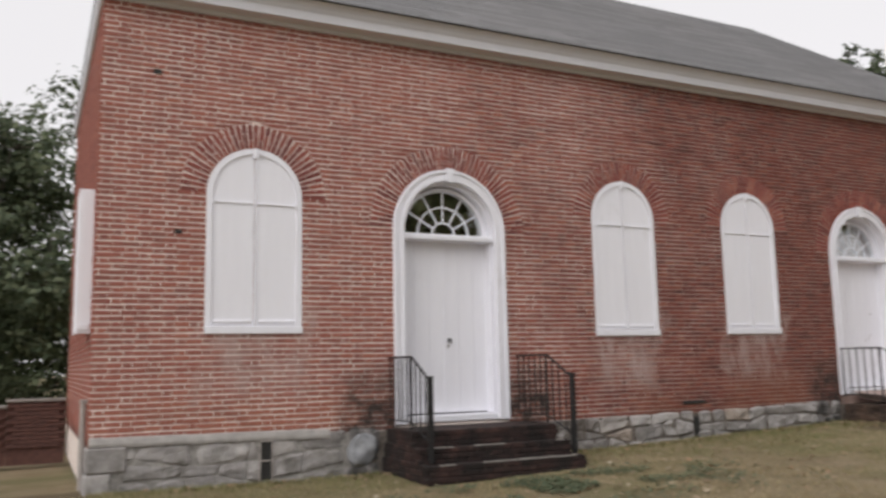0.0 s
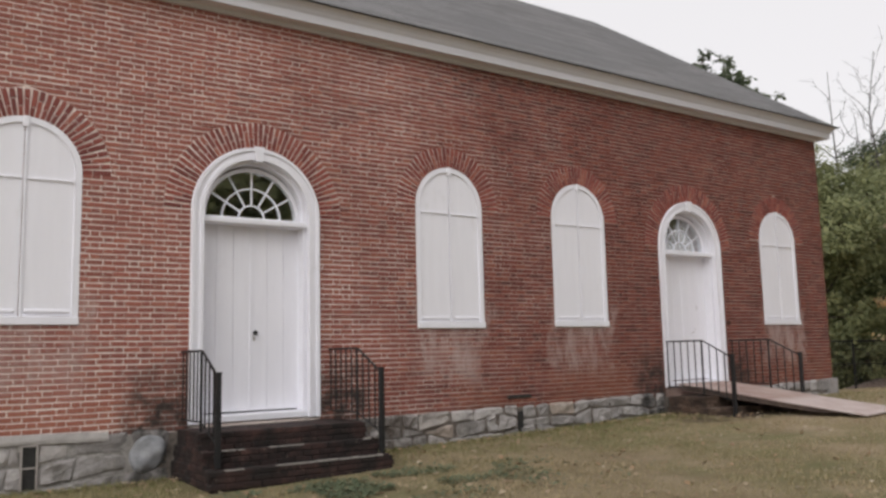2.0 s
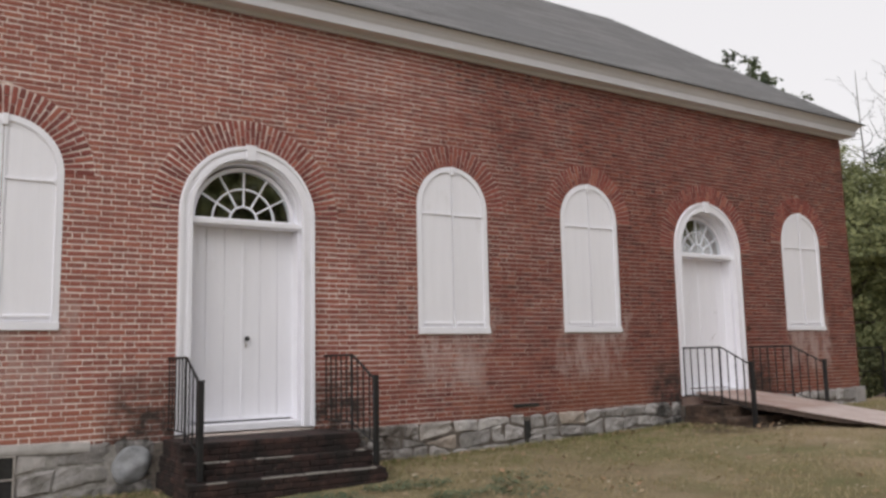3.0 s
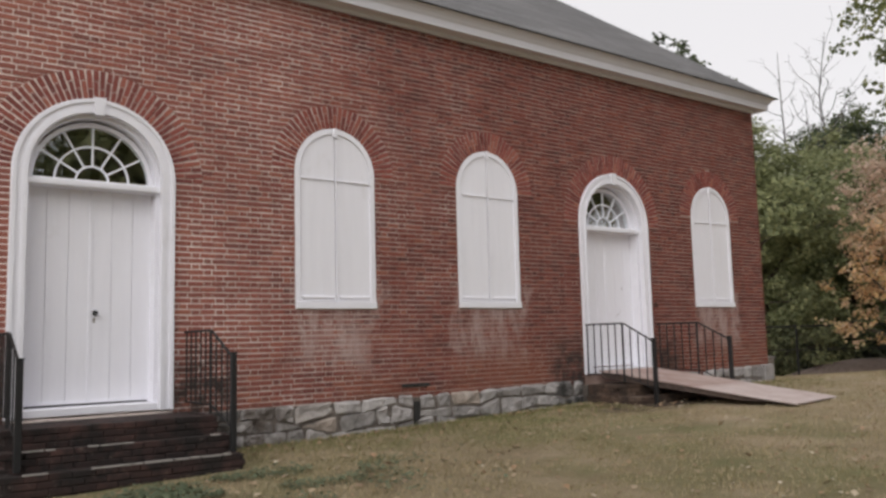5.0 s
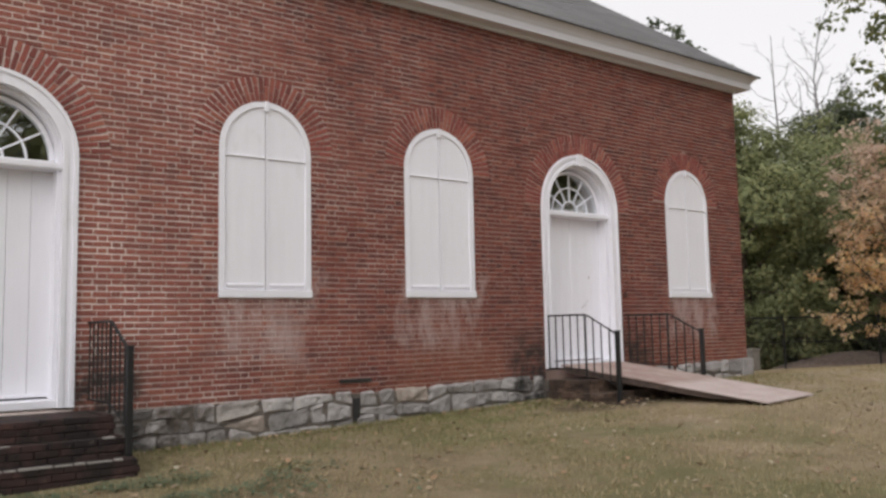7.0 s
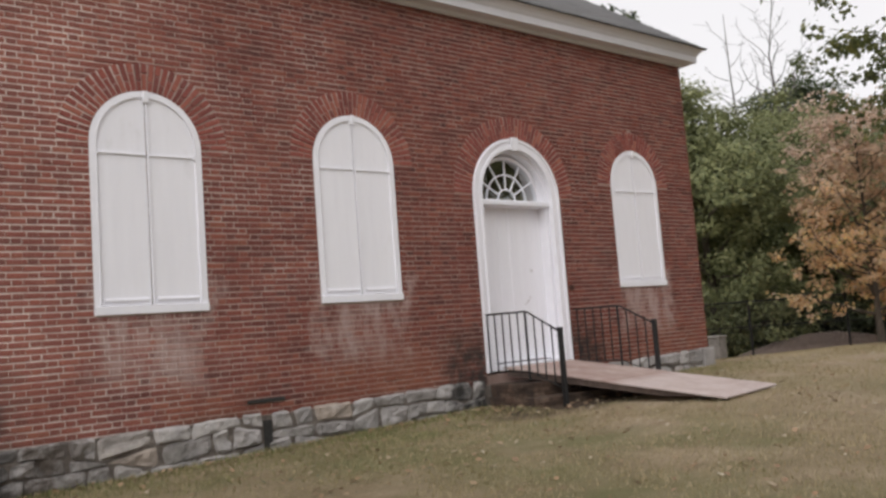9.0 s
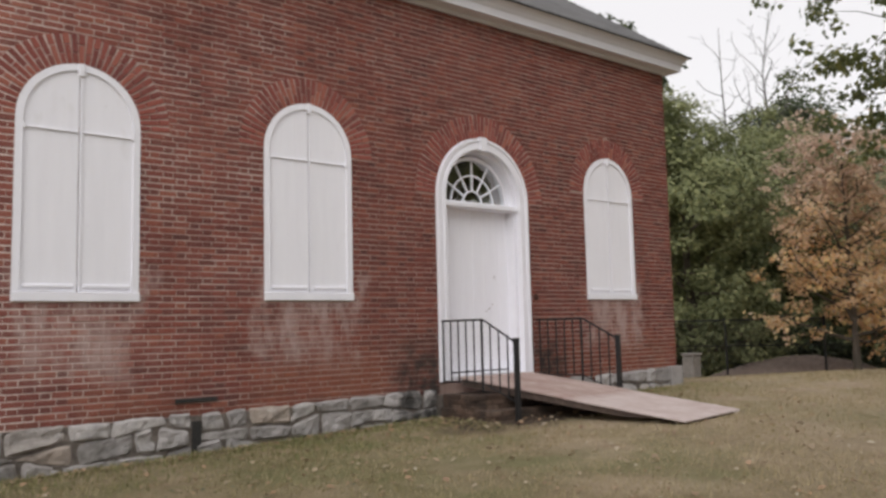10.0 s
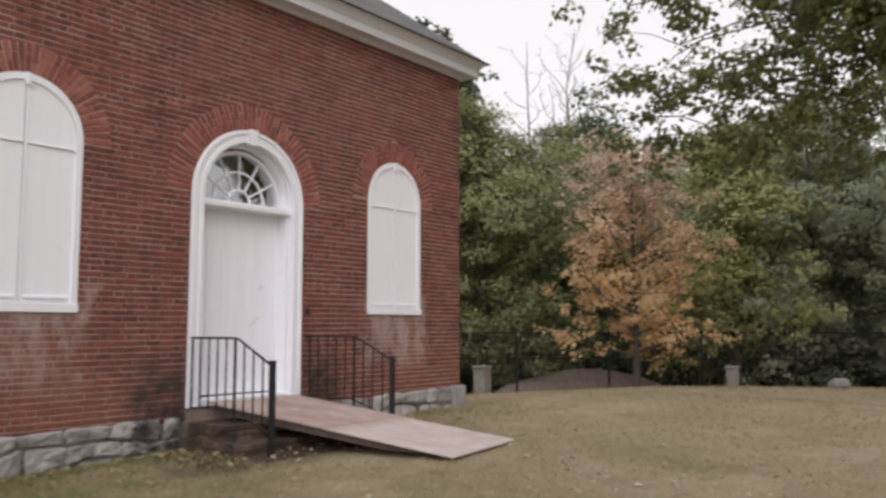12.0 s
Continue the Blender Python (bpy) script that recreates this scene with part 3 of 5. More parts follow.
# ---- windows with closed shutters ----
def build_window(index, cx, low):
    win = empty(f"window_{index}", (cx, WY, low))
    tagged(win, "round-headed window closed by white board shutters", "window", "shuttered windows", "structure")
    r, top_c = WIN_R, spring(cx)
    outer, inner = arch_line(cx, r, low + 0.09, top_c), arch_line(cx, r - 0.065, low + 0.09, top_c)
    part("window_frame", band_along(bmesh.new(), outer, inner, WY - 0.008, WY + 0.12), WHITE_TRIM, win)
    part("bead", band_along(bmesh.new(), arch_line(cx, r - 0.056, low + 0.1, top_c), arch_line(cx, r - 0.074, low + 0.1, top_c), WY - 0.012, WY + 0.05), WHITE_TRIM, win)
    part("window_sill", boxed(cx - r - 0.004, cx + r + 0.004, WY - 0.035, WY + 0.12, low, low + 0.095, 0.006), WHITE_TRIM, win)
    ri = r - 0.068
    for side in (-1, 1):
        # each leaf is a half arch of upright boards behind two rails
        sh = None
        boards = 3
        gap = 0.012
        for b in range(boards):
            a0 = gap + (ri - gap) * b / boards + 0.0002
            a1 = gap + (ri - gap) * (b + 1) / boards - 0.0002
            t0 = top_c + math.sqrt(max(ri * ri - a0 * a0, 0))
            line = [(cx + side * a0, low + 0.1), (cx + side * a1, low + 0.1)]
            for k in range(5):
                a = a1 + (a0 - a1) * k / 4
                line.append((cx + side * a, top_c + math.sqrt(max(ri * ri - a * a, 0.0))))
            bm = plate(bmesh.new(), line, WY + 0.012 + 0.0004 * (b % 2), WY + 0.055)
            if sh is None:
                sh = part("shutter", bm, WHITE, win, "white painted board shutter, closed")
            else:
                part("board", bm, WHITE, sh)
        x0, x1 = sorted((cx + side * 0.03, cx + side * (ri - 0.01)))
        part("rail", boxed(x0, x1, WY - 0.008, WY + 0.013, top_c - 0.113, top_c - 0.090, 0.004), WHITE, sh)
        part("rail", boxed(x0 + 0.02, x1 - 0.02, WY - 0.012, WY + 0.013, low + 0.135, low + 0.175, 0.008), WHITE, sh)
        hx = cx + side * (ri - 0.02)
        part("hinge", tube(bmesh.new(), [(hx, WY - 0.008, top_c - 0.125), (hx, WY - 0.008, top_c - 0.07)], 0.013, 6), WHITE_TRIM, sh)
    part("cover_strip", boxed(cx - 0.004, cx + 0.026, WY - 0.004, WY + 0.014, low + 0.1, top_c + ri - 0.01, 0.003), WHITE, win)
    part("keystone", boxed(cx - 0.032, cx + 0.032, WY - 0.03, WY + 0.03, top_c + ri - 0.06, top_c + r + 0.005, 0.006), WHITE_TRIM, win)


for i, (cx, low) in enumerate(WINDOWS):
    build_window(i + 1, cx, low)


# ---- doors with fanlights ----
def build_door(index, cx, sill):
    door = empty(f"door_{index}", (cx, WY, sill))
    tagged(door, "closed white double door with a round fanlight above", "door", "front doors", "structure")
    r, c, low = DOOR_R, DOOR_C, sill + 0.02
    part("casing", band_along(bmesh.new(), arch_line(cx, r, low, c), arch_line(cx, r - 0.15, low, c), WY - 0.02, WY + 0.14), WHITE_TRIM, door, "white moulded arched casing")
    part("casing_bead", band_along(bmesh.new(), arch_line(cx, r - 0.01, low, c), arch_line(cx, r - 0.05, low, c), WY - 0.042, WY + 0.02), WHITE_TRIM, door)
    part("casing_bead", band_along(bmesh.new(), arch_line(cx, r - 0.12, low, c), arch_line(cx, r - 0.165, low, c), WY - 0.034, WY + 0.05), WHITE_TRIM, door)
    part("jamb", band_along(bmesh.new(), arch_line(cx, r - 0.15, low, c), arch_line(cx, r - 0.205, low, c), WY + 0.08, WY + 0.34), WHITE_TRIM, door)
    rr = r - 0.205
    part("transom_bar", boxed(cx - rr - 0.045, cx + rr + 0.045, WY + 0.03, WY + 0.33, c - 0.135, c - 0.055, 0.012), WHITE_TRIM, door)
    part("keystone", plate(bmesh.new(), [(cx - 0.05, c + r - 0.19), (cx + 0.05, c + r - 0.19), (cx + 0.07, c + r + 0.012), (cx - 0.07, c + r + 0.012)], WY - 0.055, WY + 0.05), WHITE_TRIM, door)
    # the fanlight: a glazed half round with arcs and rays
    fan = part("fanlight_frame", band_along(bmesh.new(), arch_line(cx, rr, c - 0.055, c - 0.03), arch_line(cx, rr - 0.05, c - 0.055, c - 0.03), WY + 0.20, WY + 0.30), WHITE_TRIM, door)
    part("sash_rail", boxed(cx - rr, cx + rr, WY + 0.20, WY + 0.30, c - 0.06, c - 0.02), WHITE_TRIM, fan)
    for q in (0.30, 0.66):
        a = (rr - 0.05) * q
        arc = [(cx - a * math.cos(math.pi * k / 20), c - 0.03 + a * math.sin(math.pi * k / 20)) for k in range(21)]
        b = a - 0.022
        arc2 = [(cx - b * math.cos(math.pi * k / 20), c - 0.03 + b * math.sin(math.pi * k / 20)) for k in range(21)]
        part("glazing_arc", band_along(bmesh.new(), arc, arc2, WY + 0.225, WY + 0.265), WHITE_TRIM, fan)
    for k in range(1, 6):
        an = math.pi * k / 6
        m = Matrix.Translation((cx, 0, c - 0.03)) @ Matrix.Rotation(-an, 4, "Y")
        part("glazing_bar", boxed((rr - 0.05) * 0.28, rr - 0.04, WY + 0.227, WY + 0.263, -0.011, 0.011, m=m), WHITE_TRIM, fan)
    glass = part("pane", plate(bmesh.new(), arch_line(cx, rr - 0.03, c - 0.05, c - 0.03)[1:-1], WY + 0.243, WY + 0.248), GLASS, fan, "dark old window glass")
    glass.visible_shadow = False
    # two leaves of wide upright boards
    for side in (-1, 1):
        leaf = None
        n = 3
        for b in range(n):
            x0, x1 = sorted((cx + side * (0.004 + (rr + 0.02) * b / n), cx + side * ((rr + 0.02) * (b + 1) / n - 0.0006)))
            bm = boxed(x0, x1, WY + 0.255 + 0.0005 * (b % 2), WY + 0.30, low + 0.11, c - 0.13, 0.0005)
            if leaf is None:
                leaf = part("door_leaf", bm, WHITE, door, "white painted board door leaf, closed")
            else:
                part("board", bm, WHITE, leaf)
        x0, x1 = sorted((cx + side * 0.02, cx + side * (rr - 0.06)))
        part("bottom_rail", boxed(x0, x1, WY + 0.235, WY + 0.26, low + 0.115, low + 0.145, 0.004), WHITE, leaf)
        if side < 0:
            part("cover_strip", boxed(cx - 0.012, cx + 0.03, WY + 0.243, WY + 0.262, low + 0.11, c - 0.135, 0.003), WHITE, leaf)
        elif index == 1:
            knob = bmesh.new()
            bmesh.ops.create_uvsphere(knob, u_segments=12, v_segments=8, radius=0.032, matrix=Matrix.Translation((cx + 0.055, WY + 0.20, 1.81)))
            tube(knob, [(cx + 0.055, WY + 0.26, 1.81), (cx + 0.055, WY + 0.20, 1.81)], 0.014, 8)
            part("knob", knob, IRON, leaf, "black iron door knob")
            part("keyhole_plate", boxed(cx + 0.043, cx + 0.067, WY + 0.248, WY + 0.262, 1.70, 1.755, 0.004), PIPE, leaf)
    if index == 2:
        # bare scuffs where the paint has flaked
        for x, z, w, h, a in ((0.30, 1.78, 0.05, 0.012, 0.5), (0.36, 1.84, 0.035, 0.010, 1.0), (0.24, 1.74, 0.03, 0.010, 0.2), (0.42, 2.25, 0.010, 0.05, 0.1)):
            m = Matrix.Translation((cx + x, 0, z)) @ Matrix.Rotation(-a, 4, "Y")
            part("scuff", boxed(-w / 2, w / 2, WY + 0.2525, WY + 0.256, -h / 2, h / 2, m=m), PIPE, door, "grey scuff in the white paint")
    part("threshold", boxed(cx - r + 0.02, cx + r - 0.02, WY + 0.02, WY + 0.34, sill + 0.018, low + 0.09, 0.012), WHITE_TRIM, door, "worn white threshold board")


for i, cx in enumerate(DOORS):
    build_door(i + 1, cx, DOOR_LOWS[i])


# ---- iron handrails ----
def build_handrail(xw, xn, yend, zbase, top, label):
    """A rail from the wall at xw down to a newel at xn; it may splay a little."""
    rail = empty("handrail", (xn, yend, zbase))
    tagged(rail, label, "handrail", "iron handrails at the doors")
    at = lambda y: xw + (xn - xw) * (WY - y) / (WY - yend)
    bend, low = yend + 0.58, top - 0.82
    newel = part("newel_post", boxed(xn - 0.03, xn + 0.03, yend - 0.03, yend + 0.03, zbase, top - 0.262, 0.004), IRON, rail)
    part("post_cap", boxed(xn - 0.036, xn + 0.036, yend - 0.036, yend + 0.036, top - 0.262, top - 0.242, 0.006), IRON, newel)
    line = lambda pts, r: tube(bmesh.new(), [(at(y), y, z) for y, z in pts], r, 6)
    part("top_rail", line([(WY - 0.005, top), (bend, top), (bend - 0.05, top - 0.012), (yend + 0.03, top - 0.29)], 0.0145), IRON, rail)
    part("bottom_rail", line([(WY - 0.005, low), (bend, low), (yend + 0.03, low - 0.22)], 0.0095), IRON, rail)
    x = at(bend)
    part("middle_post", boxed(x - 0.013, x + 0.013, bend - 0.013, bend + 0.013, max(low - 0.13, zbase + 0.36), top, 0.002), IRON, rail)
    n = 5
    for k in range(n):
        y = WY - 0.06 - (WY - 0.06 - bend) * k / n
        x = at(y)
        part("baluster", boxed(x - 0.0075, x + 0.0075, y - 0.0075, y + 0.0075, low, top), IRON, rail)
    for k in range(1, 4):
        f = k / 4
        y = bend + (yend - bend) * f
        x = at(y)
        part("baluster", boxed(x - 0.0075, x + 0.0075, y - 0.0075, y + 0.0075, low - 0.22 * f, top - 0.28 * f + 0.01), IRON, rail)


for xw, xn in ((5.0, 4.99), (7.01, 7.06)):
    build_handrail(xw, xn, 10.27, 0.295, 1.575, "black iron handrail with square balusters on the brick steps")
for xw, xn in ((13.85, 13.98), (15.74, 15.98)):
    build_handrail(xw, xn, 10.25, 0.24, 1.60, "black iron handrail with square balusters beside the ramp")


# ---- brick steps ----
def build_steps(x0, x1, tops, fronts, label, seed, made_of):
    steps = empty("steps", ((x0 + x1) / 2, fronts[-1], 0))
    tagged(steps, label, "steps", "brick steps at the doors")
    rng = random.Random(seed)
    full = mesh_from("brick", boxed(-0.1, 0.1, -0.046, 0.046, -0.03, 0.03, 0.006))
    full.materials.append(made_of)
    for i, (top, front) in enumerate(zip(tops, fronts)):
        wide = 0.035 * i
        a, b = x0 - wide, x1 + wide
        low = tops[i + 1] - 0.06 if i + 1 < len(tops) else -0.15
        part("step_core", boxed(a + 0.012, b - 0.012, front + 0.012, WY - 0.055, low, top - 0.014), made_of, steps)
        # a rowlock edge along the front of each tread, and two courses below it
        n = round((b - a) / 0.21)
        for c, zc in enumerate((top - 0.032, top - 0.101, top - 0.170)):
            if zc - 0.03 < low - 0.05:
                continue
            shift = 0.105 * (c % 2)
            for k in range(n):
                x = a + (b - a) * (k + 0.5) / n + shift - 0.05
                if x + 0.1 > b + 0.01:
                    x = b - 0.095
                ob = part("brick", full, None, steps)
                ob.location = (x, front + 0.045 + rng.uniform(-0.004, 0.004), zc + rng.uniform(-0.003, 0.003))
                ob.rotation_euler = (0, rng.uniform(-0.01, 0.01), rng.uniform(-0.012, 0.012))
            for xs in (a + 0.046, b - 0.046):
                m = int((WY - 0.08 - front - 0.1) / 0.21)
                for k in range(m):
                    ob = part("brick", full, None, steps)
                    ob.location = (xs, front + 0.21 + 0.21 * k + shift * 0.5, zc)
                    ob.rotation_euler = (0, 0, math.pi / 2)
    return steps


build_steps(4.93, 7.03, (0.655, 0.468, 0.292), (10.60, 10.34, 10.06), "mould-blackened brick steps with worn lime on the edges", 3, STEP)
build_steps(13.82, 15.60, (0.62, 0.44), (10.85, 10.50), "earth-stained brown brick steps half hidden under a plywood ramp", 4, BROWN_STEP)


def build_lime_edges():
    """Pale worn lime left on the front edges of the treads."""
    rng = random.Random(9)
    bm = bmesh.new()
    for top, front in ((0.468, 10.34), (0.292, 10.06)):
        x = 5.0
        while x < 6.9:
            w = rng.uniform(0.08, 0.4)
            if rng.random() < 0.55:
                box(bm, x, min(x + w, 6.95), front - 0.006, front + rng.uniform(0.02, 0.05), top - 0.008, top + rng.uniform(0.004, 0.012), 0.002)
            x += w + 0.02
    ob = part("lime_deposit", bm, CONCRETE)
    tagged(ob, "crust of pale worn lime on the tread edges", "lime crust", kind="stuff")


build_lime_edges()


# ---- plywood ramp ----
def build_ramp():
    ramp = empty("ramp", (15.7, 8.6, 0.3))
    tagged(ramp, "weathered plywood ramp laid from the door sill to the lawn", "ramp")
    a, b = (Vector((14.08, 11.52, 0.825)), Vector((15.50, 11.52, 0.825)))
    c, d = (Vector((15.02, 8.54, 0.350)), Vector((16.50, 8.72, 0.365)))
    for f0, f1, lift in ((0.0, 0.50, 0.006), (0.502, 1.0, 0.0)):
        bm = bmesh.new()
        quad = [a.lerp(c, f0), b.lerp(d, f0), b.lerp(d, f1), a.lerp(c, f1)]
        top = [bm.verts.new(p + Vector((0, 0, lift))) for p in quad]
        bot = [bm.verts.new(p + Vector((0, 0, lift - 0.022))) for p in quad]
        bm.faces.new(top)
        bm.faces.new(bot[::-1])
        for k in range(4):
            bm.faces.new((top[k], bot[k], bot[(k + 1) % 4], top[(k + 1) % 4]))
        bmesh.ops.bevel(bm, geom=bm.edges[:], offset=0.003, segments=1, affect="EDGES", profile=0.5)
        part("plywood_sheet", bm, PLY, ramp)
    for f in (0.04, 0.5, 0.96):
        p, q = a.lerp(b, f), c.lerp(d, f)
        bm = bmesh.new()
        s = [p + Vector((-0.02, -0.05, -0.02)), q.lerp(p, 0.06) + Vector((-0.02, 0, -0.02)), q.lerp(p, 0.25) + Vector((-0.02, 0, -0.10)), p + Vector((-0.02, -0.05, -0.12))]
        f1 = [bm.verts.new(v) for v in s]
        f2 = [bm.verts.new(v + Vector((0.04, 0, 0))) for v in s]
        bm.faces.new(f1)
        bm.faces.new(f2[::-1])
        for k in range(4):
            bm.faces.new((f1[k], f1[(k + 1) % 4], f2[(k + 1) % 4], f2[k]))
        part("joist", bm, OLD_WOOD, ramp, "dark damp timber joist")


build_ramp()


# ---- vents and small fittings on the wall ----
def build_fittings():
    for x0, x1, z0, z1, bars in ((3.25, 3.39, 0.10, 0.56, 1), (10.30, 10.40, 0.19, 0.55, 0)):
        vent = empty("foundation_vent", ((x0 + x1) / 2, WY, z0))
        tagged(vent, "dark upright vent slot in the stone foundation", "vent", "foundation vents")
        # a near-black plate paints the shade inside the opening
        part("slot", boxed(x0, x1, WY - 0.045, WY - 0.025, z0, z1), DARK, vent)
        if bars:
            for fx in (x0 - 0.008, x1 + 0.008):
                part("frame_bar", boxed(fx - 0.009, fx + 0.009, WY - 0.068, WY - 0.03, z0 - 0.01, z1 + 0.01, 0.002), PIPE, vent)
            part("frame_bar", boxed(x0 - 0.017, x1 + 0.017, WY - 0.067, WY - 0.03, z1 + 0.001, z1 + 0.018, 0.002), PIPE, vent)
        for k in range(bars):
            z = z0 + (z1 - z0) * (k + 1) / (bars + 1)
            part("bar", boxed(x0 - 0.005, x1 + 0.005, WY - 0.062, WY - 0.044, z - 0.009, z + 0.009), PIPE, vent)
    plate_ = part("iron_plate", boxed(10.12, 10.60, WY - 0.03, WY + 0.02, 0.755, 0.80, 0.006), DARK)
    tagged(plate_, "dark flat iron bar set into the brickwork", "iron bar")
    bolt = empty("wall_bolt", (15.75, WY, 1.945))
    tagged(bolt, "rusty round iron tie bolt on the brick wall", "bolt")
    part("washer", tube(bmesh.new(), [(15.75, WY - 0.015, 1.945), (15.75, WY + 0.01, 1.945)], 0.05, 10), RUST, bolt)
    part("nut", tube(bmesh.new(), [(15.75, WY - 0.05, 1.945), (15.75, WY - 0.01, 1.945)], 0.026, 6), RUST, bolt)
    pipe = empty("drain_pipe", (X0 - 0.05, WY + 0.3, 0.1))
    tagged(pipe, "thin faded grey pipe at the corner of the church", "pipe")
    part("pipe", tube(bmesh.new(), [(X0 - 0.05, WY + 0.3, 0.1), (X0 - 0.05, WY + 0.3, 1.15)], 0.035, 8), PIPE, pipe)
    part("bracket", boxed(X0 - 0.09, X0 + 0.02, WY + 0.26, WY + 0.34, 1.10, 1.15, 0.005), PIPE, pipe)
    # missing bricks: no recess, the hole's shade is a flush near-black plate
    for x, z in ((2.21, 3.17), (1.92, 5.19)):
        hole = part("putlog_hole", boxed(x - 0.05, x + 0.05, WY - 0.006, WY + 0.01, z - 0.028, z + 0.028), DARK)
        tagged(hole, "dark plate drawn as the shaded hole of a missing brick", "hole", "missing bricks")
    # the end wall's open shutter, standing out past the corner
    sh = empty("open_shutter", (X0 - 0.1, WY + 1.2, 1.9))
    tagged(sh, "white board shutter standing open on the end wall", "shutter")
    part("board", boxed(X0 - 0.17, X0 - 0.135, WY + 0.35, WY + 1.0, 1.93, 3.70, 0.004), WHITE, sh)
    part("board", boxed(X0 - 0.135, X0 + 0.02, WY + 0.35, WY + 0.39, 1.93, 3.70, 0.004), WHITE, sh)
    part("rail", boxed(X0 - 0.165, X0 - 0.03, WY + 0.33, WY + 0.35, 1.97, 2.04, 0.004), WHITE, sh)


build_fittings()


# ---- trees ----
def grow(rng, base, height, spread, limbs, low, lean=(0, 0), least=0.004, keep=None, rise=(0.15, 0.75), boughs=()):
    """The skeleton of a tree: the trunk, and limbs that rise and part. Returns bars and limb tips."""
    bars, tips = [], []
    r0 = height * 0.016 + 0.03
    trunk = [Vector(base)]
    for k in range(1, 7):
        f = k / 6
        trunk.append(Vector(base) + Vector((lean[0] * f * height + rng.uniform(-1, 1) * 0.02 * height * f, lean[1] * f * height + rng.uniform(-1, 1) * 0.02 * height * f, height * 0.92 * f)))
    bars.append((trunk, [r0 * (1.35 - 0.35 * min(k, 1)) * (1 - 0.93 * k / 6) + 0.01 for k in range(7)]))
    for i in range(limbs):
        f = low + (0.95 - low) * (i + rng.random() * 0.6) / limbs
        p = trunk[0].lerp(trunk[-1], f)
        k = min(int(f * 6), 5)
        p = trunk[k].lerp(trunk[k + 1], f * 6 - k)
        turn = i * 2.4 + rng.uniform(-0.5, 0.5)
        reach = spread * (0.55 + 0.5 * rng.random()) * (1.0 - 0.62 * max(0.0, (f - 0.45) / 0.55) ** 1.3)
        way = Vector((math.cos(turn), math.sin(turn), rng.uniform(*rise)))
        limb = [p]
        for s in range(1, 5):
            limb.append(p + way * reach * s / 4 + Vector((rng.uniform(-1, 1), rng.uniform(-1, 1), rng.uniform(-0.4, 0.8))) * 0.07 * reach * s)
        if keep and not keep(limb[4]):
            continue
        rl = max(0.012, r0 * (1 - f) * 0.62)
        bars.append((limb, [rl * (1 - 0.85 * s / 4) + least for s in range(5)]))
        tips += [(limb[2], 0.7), (limb[3], 0.9), (limb[4], 1.0)]
        for _ in range(3):
            s = rng.choice((2, 3))
            t = Vector((rng.uniform(-1, 1), rng.uniform(-1, 1), rng.uniform(-0.1, 0.8))) * reach * 0.42
            twig = [limb[s], limb[s] + t * 0.5 + Vector((0, 0, 0.03 * reach)), limb[s] + t]
            bars.append((twig, [rl * 0.35 + least, rl * 0.2 + least, least]))
            tips.append((twig[2], 0.85))
    for f, end in boughs:
        # long low boughs that end at given places
        p, q = trunk[0].lerp(trunk[-1], f), Vector(end)
        limb = [p.lerp(q, s / 6) + Vector((rng.uniform(-0.2, 0.2), rng.uniform(-0.2, 0.2), 0.9 * math.sin(math.pi * s / 6))) for s in range(7)]
        bars.append((limb, [0.11 * (1 - 0.9 * s / 6) + 0.006 for s in range(7)]))
        for s in range(2, 7):
            for _ in range(3):
                twig = limb[s] + Vector((rng.uniform(-1, 1), rng.uniform(-1, 1), rng.uniform(-0.5, 0.5))) * 1.1
                bars.append(([limb[s], limb[s].lerp(twig, 0.5) + Vector((0, 0, 0.08)), twig], [0.02, 0.013, 0.006]))
                tips.append((twig, 1.0))
    tips.append((trunk[-1], 0.9))
    return bars, tips


def leaf_mesh(gen, tips, count, clump, size, flat=0.6, squash=0.75, droop=0.0):
    """Small folded leaves scattered in clumps round the limb tips."""
    spots = np.array([tuple(p) for p, _ in tips])
    weights = np.array([w for _, w in tips])
    pick = gen.choice(len(spots), count, p=weights / weights.sum())
    # each clump has a few tight sprays of its own, whose leaves face out and up
    sprays = gen.normal(size=(len(spots), 3, 3)) * clump * np.array([0.62, 0.62, 0.42])
    centre = spots[pick] + sprays[pick, gen.integers(0, 3, count)]
    off = gen.normal(size=(count, 3)) * clump * np.array([0.27, 0.27, 0.20 * squash])
    off[:, 2] -= droop * (off[:, 0] ** 2 + off[:, 1] ** 2)
    at = centre + off
    out = spots[pick] - spots.mean(axis=0)
    out /= np.linalg.norm(out, axis=1)[:, None] + 1e-6
    normal = off / (clump * 0.26) * 0.55 + out * 0.45 + gen.normal(size=(count, 3)) * flat * 0.6 + np.array([0, 0, 0.8])
    normal /= np.linalg.norm(normal, axis=1)[:, None] + 1e-6
    way = gen.normal(size=(count, 3)) + np.array([0, 0, -0.7])
    way -= normal * (way * normal).sum(axis=1)[:, None]
    way /= np.linalg.norm(way, axis=1)[:, None] + 1e-6
    side = np.cross(normal, way)
    s = (size * gen.uniform(0.6, 1.35, count))[:, None]
    pts = np.stack([at, at + way * s * 0.45 + side * s * 0.42 - normal * s * 0.10, at + way * s, at + way * s * 0.45 - side * s * 0.42 - normal * s * 0.10], axis=1)
    verts = pts.reshape(-1, 3)
    i = np.arange(count)[:, None] * 4
    faces = np.concatenate([i + [0, 1, 2], i + [0, 2, 3]])
    return verts, faces


